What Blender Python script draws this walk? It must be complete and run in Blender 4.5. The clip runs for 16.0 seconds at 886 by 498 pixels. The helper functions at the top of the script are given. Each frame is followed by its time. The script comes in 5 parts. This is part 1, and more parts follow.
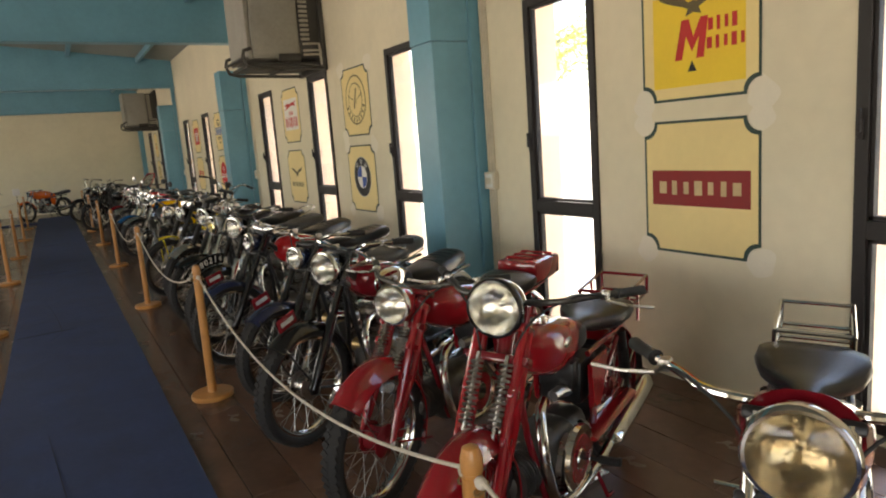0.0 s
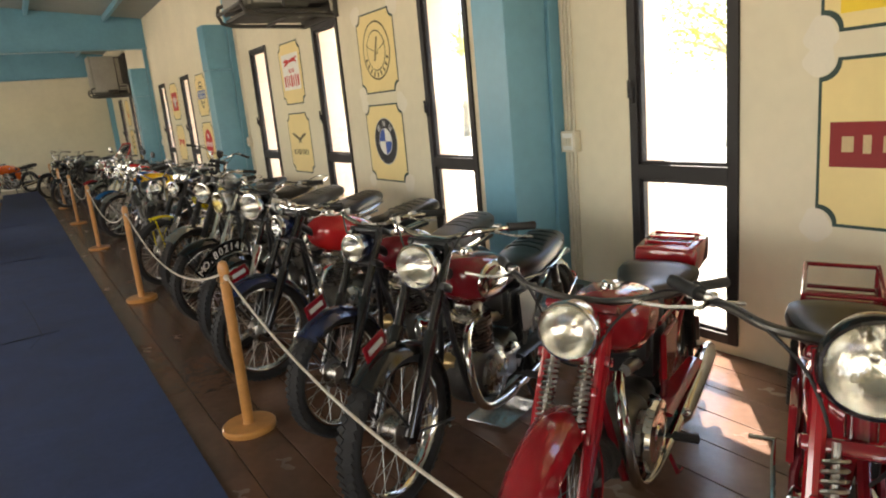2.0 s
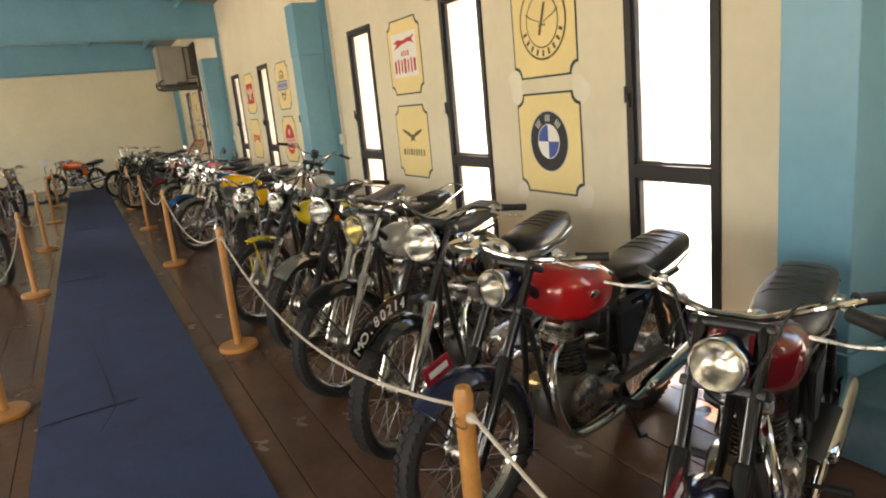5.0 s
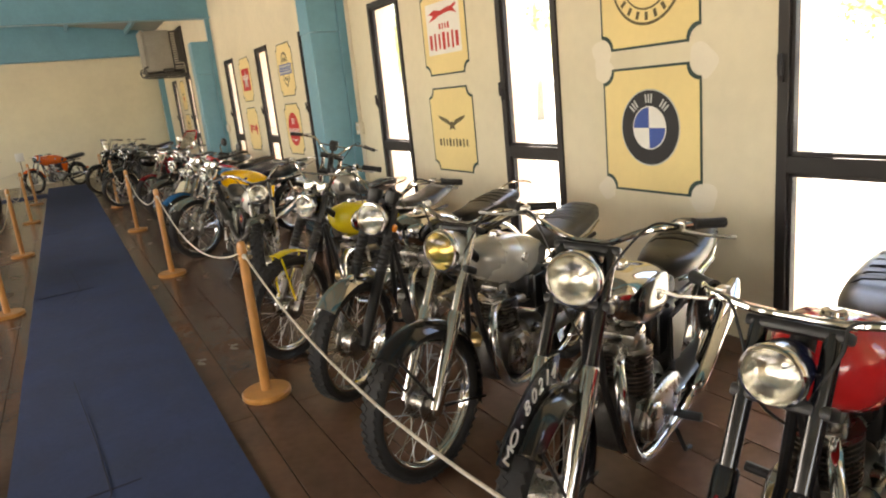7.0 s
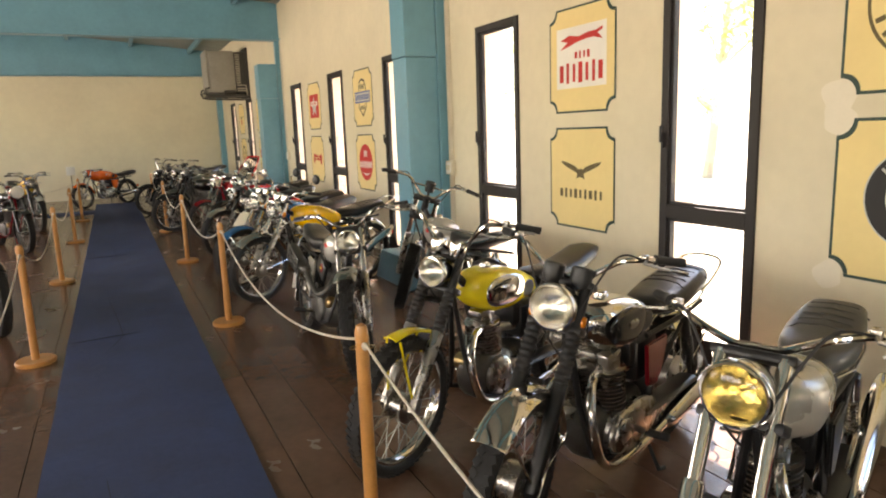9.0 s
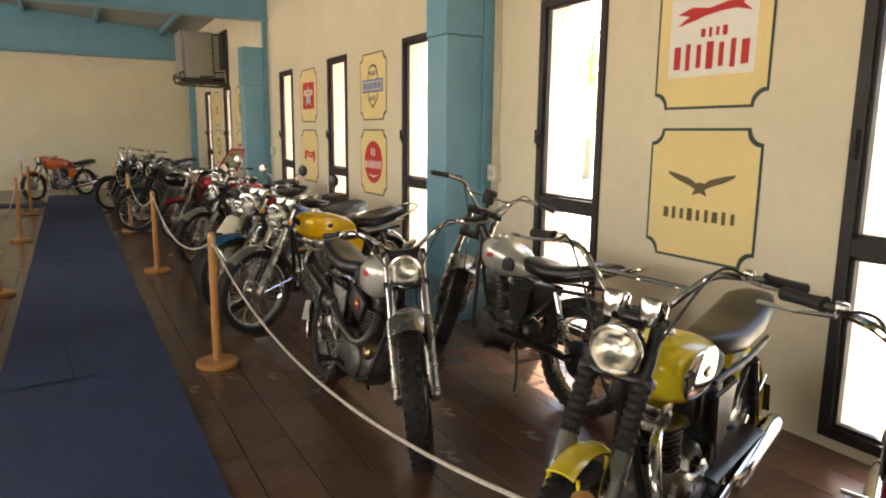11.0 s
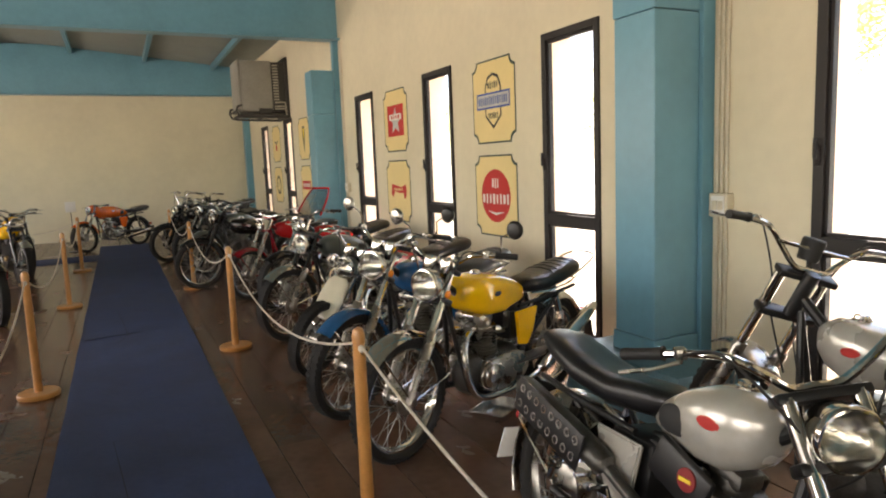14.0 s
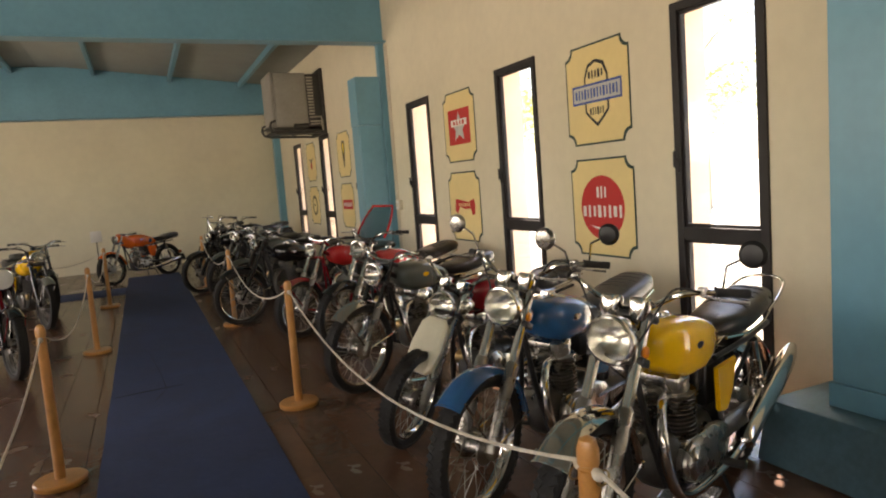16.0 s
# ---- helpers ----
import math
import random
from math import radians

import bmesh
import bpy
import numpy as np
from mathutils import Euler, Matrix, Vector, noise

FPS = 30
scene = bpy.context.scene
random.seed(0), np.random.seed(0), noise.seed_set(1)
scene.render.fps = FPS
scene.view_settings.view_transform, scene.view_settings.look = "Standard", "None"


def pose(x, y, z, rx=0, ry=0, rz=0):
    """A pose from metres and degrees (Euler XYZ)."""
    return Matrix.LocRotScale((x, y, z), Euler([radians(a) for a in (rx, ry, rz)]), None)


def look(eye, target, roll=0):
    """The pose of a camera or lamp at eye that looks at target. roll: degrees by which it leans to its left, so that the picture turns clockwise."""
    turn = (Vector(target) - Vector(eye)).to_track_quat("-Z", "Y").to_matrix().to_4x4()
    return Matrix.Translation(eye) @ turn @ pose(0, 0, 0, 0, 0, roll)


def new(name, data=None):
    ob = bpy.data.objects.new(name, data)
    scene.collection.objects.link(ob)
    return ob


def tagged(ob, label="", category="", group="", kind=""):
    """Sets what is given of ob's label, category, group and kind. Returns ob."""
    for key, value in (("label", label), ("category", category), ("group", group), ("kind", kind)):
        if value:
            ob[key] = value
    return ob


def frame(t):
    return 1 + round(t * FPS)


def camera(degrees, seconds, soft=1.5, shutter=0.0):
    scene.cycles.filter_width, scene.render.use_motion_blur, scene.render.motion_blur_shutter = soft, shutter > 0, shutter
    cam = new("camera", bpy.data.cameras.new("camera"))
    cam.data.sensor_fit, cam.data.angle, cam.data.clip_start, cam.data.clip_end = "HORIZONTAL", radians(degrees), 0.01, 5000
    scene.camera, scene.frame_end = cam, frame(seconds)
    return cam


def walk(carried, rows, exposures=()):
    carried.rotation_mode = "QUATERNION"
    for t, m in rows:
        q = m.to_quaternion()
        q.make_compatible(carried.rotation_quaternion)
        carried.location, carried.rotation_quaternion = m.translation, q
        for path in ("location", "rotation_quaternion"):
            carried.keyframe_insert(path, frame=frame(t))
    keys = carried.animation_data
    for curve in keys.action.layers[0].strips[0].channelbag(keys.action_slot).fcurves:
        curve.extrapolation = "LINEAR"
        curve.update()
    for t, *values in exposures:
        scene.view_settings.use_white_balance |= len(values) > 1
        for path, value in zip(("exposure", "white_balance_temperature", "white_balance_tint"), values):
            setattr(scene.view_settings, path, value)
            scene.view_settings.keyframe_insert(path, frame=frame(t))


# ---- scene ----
cam = camera(67.6, 16.0, soft=2.0)
PATH = [
    (0, (-0.214, -1.208, 1.615), (0.773, 0.501, 1.289), -4.3),
    (0.5, (-0.28, -0.875, 1.621), (0.754, 0.809, 1.31), -4.2),
    (1, (-0.289, -0.592, 1.597), (0.765, 1.06, 1.194), -4.1),
    (1.5, (-0.238, -0.27, 1.596), (0.8, 1.385, 1.17), -5.3),
    (2, (-0.241, 0.029, 1.592), (0.789, 1.688, 1.158), -5.4),
    (2.5, (-0.299, 0.359, 1.615), (0.738, 2.013, 1.183), -5.2),
    (3, (-0.258, 0.693, 1.591), (0.783, 2.344, 1.155), -4.5),
    (3.5, (-0.236, 1.017, 1.621), (0.731, 2.714, 1.193), -4.6),
    (4, (-0.25, 1.375, 1.613), (0.669, 3.099, 1.186), -4.7),
    (4.5, (-0.238, 1.668, 1.643), (0.657, 3.403, 1.209), -5.5),
    (7, (-0.212, 3.172, 1.615), (0.72, 4.878, 1.145), -5.9),
    (7.5, (-0.226, 3.487, 1.587), (0.678, 5.208, 1.115), -4.8),
    (8, (-0.261, 3.843, 1.608), (0.719, 5.518, 1.124), -3.8),
    (8.5, (-0.238, 4.166, 1.613), (0.713, 5.865, 1.157), -3.3),
    (9, (-0.261, 4.475, 1.634), (0.607, 6.242, 1.282), -2.1),
    (9.5, (-0.329, 4.809, 1.629), (0.565, 6.564, 1.284), 0.1),
    (12, (-0.218, 6.636, 1.543), (0.766, 8.343, 1.203), 0.2),
    (12.5, (-0.27, 6.922, 1.551), (0.621, 8.68, 1.212), 0.3),
    (13, (-0.317, 7.296, 1.558), (0.59, 9.047, 1.224), 0.9),
    (13.5, (-0.334, 7.597, 1.539), (0.569, 9.351, 1.208), -0.7),
    (14, (-0.293, 7.981, 1.561), (0.573, 9.765, 1.304), -2.3),
    (14.5, (-0.351, 8.278, 1.531), (0.519, 10.063, 1.299), -2.1),
    (15, (-0.449, 8.613, 1.556), (0.486, 10.368, 1.341), -2.2),
    (15.5, (-0.402, 8.926, 1.525), (0.512, 10.695, 1.331), -2.6),
    (16, (-0.362, 9.249, 1.537), (0.454, 11.064, 1.332), -4.4),
]
EXPOSURES = [(0, 1.98, 6850, 14), (1.5, 2.28, 6900, 14), (4.0, 2.6, 7050, 14), (8.5, 2.8, 7350, 17), (9.7, 2.68, 7200, 17), (12.0, 2.4, 7300, 18), (14.0, 2.54, 7000, 17), (16.0, 2.2, 7250, 19)]
walk(cam, [(t, look(eye, target, roll)) for t, eye, target, roll in PATH], EXPOSURES)

# ---- light ----
world = bpy.data.worlds.new("world")
scene.world = world
world.use_nodes = True
wn, wl = world.node_tree.nodes, world.node_tree.links
sky = wn.new("ShaderNodeTexSky")
sky.sky_type = "NISHITA"
sky.sun_disc = False
sky.sun_elevation, sky.sun_rotation = radians(59), radians(46)
wn["Background"].inputs["Strength"].default_value = 0.15
wl.new(sky.outputs["Color"], wn["Background"].inputs["Color"])
sun = new("sun", bpy.data.lights.new("sun", "SUN"))
sun.data.energy, sun.data.angle, sun.data.color = 5.0, radians(0.5), (1.0, 0.94, 0.84)
sun.matrix_world = look((10, 19.5, 23), (0, 10, 0))


def daylight(name, x, y, z, wide, high, facing, watts, colour):
    """An area lamp in a window opening, standing in for the light of the sky."""
    lamp = new(name, bpy.data.lights.new(name, "AREA"))
    lamp.data.shape, lamp.data.size, lamp.data.size_y = "RECTANGLE", wide, high
    lamp.data.energy, lamp.data.color = watts, colour
    lamp.matrix_world = look((x, y, z), (x + facing, y, z))
    return lamp


WALL = 3.04          # inner face of the window wall
THICK = 0.27
WEST = -7.2          # inner face of the opposite wall
SOUTH, NORTH = -4.6, 26.75
WINDOWS = [-1.95, 0.50, 2.94, 5.35, 7.82, 10.29, 12.77, 15.21, 17.65, 20.08, 22.42, 24.80]   # far jamb of each window
WIN_W, WIN_TOP = 0.745, 2.60
for k in range(4):
    daylight("daylight", WEST - 0.05, -1.0 + 7.4 * k, 2.3, 5.6, 1.5, 1.0, (37, 38, 38, 35)[k], (1.0, 0.87, 0.70))
south = daylight("daylight", -2.4, SOUTH - 0.05, 1.45, 4.4, 2.3, 1.0, 14, (1.0, 0.87, 0.70))
south.matrix_world = look((-2.4, SOUTH - 0.05, 1.45), (-2.4, SOUTH + 1, 1.45))

# ---- materials ----
def material(name, colour, rough=0.5, metal=0.0, vary=0.15, scale=6.0, bump=0.0, bump_scale=60.0, coat=0.0, second=None, stains=0.0, per_object=0.0):
    """A procedural surface: base colour broken by two sizes of noise, roughness that varies with it, and fine relief."""
    m = bpy.data.materials.new(name)
    m.use_nodes = True
    n, l = m.node_tree.nodes, m.node_tree.links
    b = n["Principled BSDF"]
    b.inputs["Metallic"].default_value = metal
    b.inputs["Coat Weight"].default_value = coat
    b.inputs["Coat Roughness"].default_value = 0.08
    tc = n.new("ShaderNodeTexCoord")
    big, fine = n.new("ShaderNodeTexNoise"), n.new("ShaderNodeTexNoise")
    big.inputs["Scale"].default_value, fine.inputs["Scale"].default_value = scale, scale * 9
    big.inputs["Detail"].default_value = 4
    for t in (big, fine):
        l.new(tc.outputs["Object"], t.inputs["Vector"])
    ramp = n.new("ShaderNodeMix")
    ramp.data_type = "RGBA"
    dark = [c * (1 - vary) for c in colour] if second is None else list(second)
    light = [min(1, c * (1 + vary * 0.6)) for c in colour]
    ramp.inputs["A"].default_value, ramp.inputs["B"].default_value = (*dark, 1), (*light, 1)
    add = n.new("ShaderNodeMath")
    add.operation = "MULTIPLY_ADD"
    l.new(fine.outputs["Fac"], add.inputs[0])
    add.inputs[1].default_value = 0.45
    l.new(big.outputs["Fac"], add.inputs[2])
    span = n.new("ShaderNodeMapRange")
    span.inputs["From Min"].default_value, span.inputs["From Max"].default_value = 0.45, 1.0
    l.new(add.outputs[0], span.inputs["Value"])
    fac = span.outputs["Result"]
    if per_object:
        info = n.new("ShaderNodeObjectInfo")
        mix = n.new("ShaderNodeMath")
        mix.operation = "MULTIPLY_ADD"
        l.new(info.outputs["Random"], mix.inputs[0])
        mix.inputs[1].default_value = per_object
        l.new(fac, mix.inputs[2])
        sub = n.new("ShaderNodeMath")
        sub.operation = "SUBTRACT"
        sub.use_clamp = True
        l.new(mix.outputs[0], sub.inputs[0])
        sub.inputs[1].default_value = per_object / 2
        fac = sub.outputs[0]
    l.new(fac, ramp.inputs["Factor"])
    out = ramp.outputs["Result"]
    if stains:
        st = n.new("ShaderNodeTexNoise")
        st.inputs["Scale"].default_value, st.inputs["Detail"].default_value = scale * 0.35, 6
        l.new(tc.outputs["Object"], st.inputs["Vector"])
        sr = n.new("ShaderNodeMapRange")
        sr.inputs["From Min"].default_value, sr.inputs["From Max"].default_value = 0.52, 0.75
        sr.inputs["To Max"].default_value = stains
        l.new(st.outputs["Fac"], sr.inputs["Value"])
        sm = n.new("ShaderNodeMix")
        sm.data_type = "RGBA"
        l.new(sr.outputs["Result"], sm.inputs["Factor"])
        l.new(out, sm.inputs["A"])
        sm.inputs["B"].default_value = (*[c * 0.55 for c in colour], 1)
        out = sm.outputs["Result"]
    l.new(out, b.inputs["Base Color"])
    rr = n.new("ShaderNodeMapRange")
    rr.inputs["To Min"].default_value, rr.inputs["To Max"].default_value = max(0.02, rough * 0.8), min(1, rough * 1.25)
    l.new(big.outputs["Fac"], rr.inputs["Value"])
    l.new(rr.outputs["Result"], b.inputs["Roughness"])
    if bump:
        bt, bn = n.new("ShaderNodeTexNoise"), n.new("ShaderNodeBump")
        bt.inputs["Scale"].default_value, bt.inputs["Detail"].default_value = bump_scale, 5
        bn.inputs["Strength"].default_value, bn.inputs["Distance"].default_value = bump, 0.01
        l.new(tc.outputs["Object"], bt.inputs["Vector"])
        l.new(bt.outputs["Fac"], bn.inputs["Height"])
        l.new(bn.outputs["Normal"], b.inputs["Normal"])
    return m


def glassy(name, colour, rough=0.02, ior=1.45):
    m = bpy.data.materials.new(name)
    m.use_nodes = True
    b = m.node_tree.nodes["Principled BSDF"]
    b.inputs["Base Color"].default_value = (*colour, 1)
    b.inputs["Roughness"].default_value, b.inputs["IOR"].default_value = rough, ior
    b.inputs["Transmission Weight"].default_value = 1.0
    return m


PLASTER = material("cream_plaster", (0.72, 0.65, 0.48), 0.85, vary=0.08, scale=1.2, bump=0.12, bump_scale=40, stains=0.10)
END_PLASTER = material("end_wall_plaster", (0.69, 0.64, 0.47), 0.85, vary=0.08, scale=0.8, bump=0.12, bump_scale=30, stains=0.12)
SALMON = material("salmon_render", (0.86, 0.68, 0.54), 0.9, vary=0.12, scale=3, bump=0.2)
BLUE = material("blue_steel_paint", (0.145, 0.345, 0.45), 0.34, vary=0.12, scale=1.5, bump=0.03, stains=0.12)
# the footing's blue, darkened to carry the shade of the bikes before it
SHADED_BLUE = material("shaded_blue_paint", (0.085, 0.175, 0.22), 0.4, vary=0.3, scale=4, bump=0.06, stains=0.3)
CEIL = material("grey_ceiling_panel", (0.30, 0.32, 0.30), 0.8, vary=0.12, scale=2)
FRAME = material("dark_brown_window_frame", (0.011, 0.008, 0.0075), 0.55, vary=0.2, scale=8)
CARPET = material("blue_carpet", (0.030, 0.052, 0.135), 0.98, vary=0.28, scale=3.0, bump=0.5, bump_scale=420, stains=0.25)
# carpet blue darkened to give the shade in creases and at joins
SEAM_SHADE = material("shaded_carpet_seam", (0.012, 0.018, 0.045), 0.98)
PLANK = material("brown_floorboard", (0.125, 0.065, 0.041), 0.25, vary=0.28, scale=2.2, bump=0.14, bump_scale=30, stains=0.42, per_object=0.7)
GAP = material("dark_floor_gap", (0.03, 0.02, 0.015), 0.9)
WOOD = material("varnished_beech", (0.52, 0.24, 0.065), 0.35, vary=0.22, scale=12, bump=0.05, bump_scale=90, coat=0.3)
ROPE = material("white_rope", (0.62, 0.56, 0.46), 0.9, vary=0.25, scale=60, bump=0.4, bump_scale=300)
SIGN = material("pale_yellow_paint", (0.80, 0.64, 0.30), 0.75, vary=0.06, scale=2)
SIGN_EDGE = material("dark_green_paint", (0.025, 0.055, 0.045), 0.6)
PATCH = material("white_filler", (0.76, 0.70, 0.57), 0.9, vary=0.05)
CHROME = material("chrome", (0.64, 0.63, 0.60), 0.09, 1.0, vary=0.12, scale=9)
ALLOY = material("dull_alloy", (0.40, 0.38, 0.345), 0.27, 1.0, vary=0.3, scale=14, bump=0.08)
SPOKE = material("dull_spoke_steel", (0.30, 0.29, 0.265), 0.3, 1.0, vary=0.2, scale=14)
CASTING = material("grey_cast_metal", (0.12, 0.115, 0.105), 0.45, 0.85, vary=0.35, scale=14, bump=0.12)
BRASS = material("bronzed_metal", (0.42, 0.30, 0.14), 0.3, 1.0, vary=0.3, scale=12)
BLACK = material("black_enamel", (0.006, 0.006, 0.007), 0.16, vary=0.3, scale=5, coat=0.6)
SATIN = material("satin_black_frame", (0.009, 0.009, 0.0095), 0.38, vary=0.3, scale=8)
RUBBER = material("tyre_rubber", (0.013, 0.0125, 0.012), 0.75, vary=0.35, scale=12, bump=0.15, bump_scale=90)
LEATHER = material("black_vinyl", (0.007, 0.007, 0.008), 0.30, vary=0.25, scale=10, bump=0.12, bump_scale=160)
GREYSEAT = material("grey_vinyl", (0.055, 0.055, 0.053), 0.4, vary=0.2, scale=8, bump=0.1, bump_scale=140)
GRIP = material("black_rubber_grip", (0.015, 0.015, 0.015), 0.6)
MAROON = material("maroon_enamel", (0.18, 0.008, 0.014), 0.15, vary=0.07, scale=6, coat=0.6)
RED = material("red_enamel", (0.30, 0.008, 0.014), 0.12, vary=0.05, scale=6, coat=0.7)
BRIGHTRED = material("bright_red_enamel", (0.46, 0.014, 0.016), 0.16, vary=0.12, scale=6, coat=0.7)
YELLOW = material("yellow_enamel", (0.95, 0.54, 0.008), 0.14, vary=0.08, scale=5, coat=0.6)
LEMON = material("lemon_enamel", (0.80, 0.62, 0.02), 0.22, vary=0.1, scale=5, coat=0.5)
ORANGE = material("orange_enamel", (0.80, 0.14, 0.015), 0.22, vary=0.1, scale=5, coat=0.5)
NAVY = material("dark_blue_enamel", (0.012, 0.018, 0.055), 0.16, vary=0.2, scale=5, coat=0.6)
MIDBLUE = material("blue_enamel", (0.015, 0.10, 0.26), 0.2, vary=0.15, scale=5, coat=0.6)
SILVER = material("silver_paint", (0.50, 0.48, 0.43), 0.26, 0.35, vary=0.12, scale=5, coat=0.4)
IVORY = material("ivory_enamel", (0.70, 0.66, 0.50), 0.3, vary=0.08, scale=5, coat=0.4)
GREENGREY = material("green_grey_enamel", (0.07, 0.085, 0.075), 0.3, vary=0.15, scale=5, coat=0.4)
WHITE = material("white_paint", (0.78, 0.76, 0.70), 0.5, vary=0.06, scale=6)
SIGNRED = material("sign_red", (0.55, 0.035, 0.03), 0.7, vary=0.1, scale=5)
DARKRED = material("sign_dark_red", (0.26, 0.025, 0.025), 0.7, vary=0.1, scale=5)
SIGNTAN = material("sign_tan", (0.58, 0.44, 0.24), 0.7)
SIGNBLUE = material("sign_blue", (0.05, 0.10, 0.36), 0.7)
SIGNBLACK = material("sign_black", (0.02, 0.02, 0.022), 0.65)
SIGNBROWN = material("sign_brown", (0.13, 0.10, 0.045), 0.7)
BRIGHTYELLOW = material("sign_bright_yellow", (0.85, 0.60, 0.05), 0.75, vary=0.05)
LIGHTGREY = material("grey_sign_paint", (0.52, 0.52, 0.50), 0.7)
ACGREY = material("air_conditioner_grey", (0.30, 0.285, 0.245), 0.6, vary=0.18, scale=3, stains=0.25)
ACDARK = material("air_conditioner_dark", (0.05, 0.047, 0.04), 0.6)
ACLIGHT = material("air_conditioner_plate", (0.40, 0.37, 0.30), 0.6, vary=0.2, scale=6)
PLASTIC = material("cream_plastic", (0.66, 0.60, 0.46), 0.45)
TAILRED = material("red_lens", (0.45, 0.012, 0.012), 0.12, coat=0.8)
AMBER = material("amber_lens", (0.75, 0.22, 0.01), 0.12, coat=0.8)
PAPER = material("paper", (0.78, 0.77, 0.72), 0.8, vary=0.04)
FOIL = material("aluminium_foil", (0.62, 0.62, 0.60), 0.22, 1.0, vary=0.1, bump=0.5, bump_scale=35)
GLASS = glassy("window_glass", (0.96, 0.98, 0.96))
LENS = glassy("headlamp_glass", (0.95, 0.95, 0.92), 0.06)
YLENS = glassy("yellow_headlamp_glass", (0.95, 0.82, 0.42), 0.06)
DULLENS = glassy("aged_headlamp_glass", (0.66, 0.58, 0.44), 0.10)
SCREEN = glassy("clear_screen", (0.97, 0.97, 0.95), 0.02, 1.02)
REFLECT = material("lamp_reflector", (0.66, 0.64, 0.58), 0.13, 1.0, vary=0.1, scale=30, bump=0.25, bump_scale=70)
GROUND = material("pale_gravel", (0.62, 0.57, 0.47), 0.95, vary=0.2, scale=2, bump=0.4, bump_scale=40)
BARK = material("bark", (0.40, 0.35, 0.27), 0.9, vary=0.3, scale=10, bump=0.5)
LEAF = material("leaves", (0.12, 0.15, 0.035), 0.55, vary=0.4, scale=2)
LEAF.node_tree.nodes["Principled BSDF"].inputs["Transmission Weight"].default_value = 0.0
leaf_glow, leaf_mix = LEAF.node_tree.nodes.new("ShaderNodeBsdfTranslucent"), LEAF.node_tree.nodes.new("ShaderNodeMixShader")
leaf_glow.inputs["Color"].default_value = (0.55, 0.56, 0.12, 1)
leaf_mix.inputs["Fac"].default_value = 0.55
LEAF.node_tree.links.new(LEAF.node_tree.nodes["Principled BSDF"].outputs[0], leaf_mix.inputs[1])
LEAF.node_tree.links.new(leaf_glow.outputs[0], leaf_mix.inputs[2])
LEAF.node_tree.links.new(leaf_mix.outputs[0], LEAF.node_tree.nodes["Material Output"].inputs["Surface"])

# ---- modelling helpers ----
def part(name, bm, mat, parent=None, label="", smooth=True):
    """Links a bmesh as one mesh object, under a thing or a part."""
    me = bpy.data.meshes.new(name)
    bmesh.ops.recalc_face_normals(bm, faces=bm.faces)
    if smooth:
        for f in bm.faces:
            f.smooth = True
        for e in bm.edges:
            if len(e.link_faces) == 2 and e.calc_face_angle(0) > 0.6:
                e.smooth = False
    bm.to_mesh(me)
    bm.free()
    me.materials.append(mat)
    ob = new(name, me)
    if parent is not None:
        ob.parent = parent
    if label:
        tagged(ob, label)
    return ob


def base(name, m, label, category, group="", kind=""):
    """An Empty at the foot of a thing, which carries its parts."""
    ob = new(name)
    ob.empty_display_size = 0.1
    ob.matrix_world = m
    return tagged(ob, label, category, group, kind)


def box(bm, centre, size, rot=None, bevel=0.0):
    m = Matrix.Translation(centre) @ (rot.to_4x4() if rot else Matrix()) @ Matrix.Diagonal((*size, 1))
    got = bmesh.ops.create_cube(bm, size=1, matrix=m)
    if bevel:
        edges = list({e for v in got["verts"] for e in v.link_edges})
        bmesh.ops.bevel(bm, geom=edges, offset=bevel, segments=2, affect="EDGES", profile=0.5)
    return bm


def span_box(bm, lo, hi, bevel=0.0):
    return box(bm, [(a + b) / 2 for a, b in zip(lo, hi)], [b - a for a, b in zip(lo, hi)], bevel=bevel)


def ring_frame(d):
    d = Vector(d).normalized()
    u = d.cross(Vector((0, 0, 1)) if abs(d.z) < 0.9 else Vector((1, 0, 0))).normalized()
    return u, d.cross(u).normalized()


def sweep(bm, points, radii, seg=8, closed=False, cap=True, flat=1.0):
    """A tube through points, with one radius or one for each."""
    pts = [Vector(p) for p in points]
    n = len(pts)
    if not isinstance(radii, (list, tuple)):
        radii = [radii] * n
    rings, u = [], None
    for i, p in enumerate(pts):
        a = pts[(i - 1) % n] if closed or i else p
        b = pts[(i + 1) % n] if closed or i < n - 1 else p
        d = (b - a).normalized()
        if u is None:
            u, _ = ring_frame(d)
        u = (u - d * u.dot(d)).normalized()
        v = d.cross(u)
        rings.append([bm.verts.new(p + (u * math.cos(2 * math.pi * k / seg) + v * flat * math.sin(2 * math.pi * k / seg)) * radii[i]) for k in range(seg)])
    for i in range(n if closed else n - 1):
        r, s = rings[i], rings[(i + 1) % n]
        for k in range(seg):
            bm.faces.new((r[k], r[(k + 1) % seg], s[(k + 1) % seg], s[k]))
    if cap and not closed:
        bm.faces.new(rings[0][::-1])
        bm.faces.new(rings[-1])
    return bm


def rod(bm, a, b, r, r2=None, seg=8):
    return sweep(bm, [a, b], [r, r if r2 is None else r2], seg)


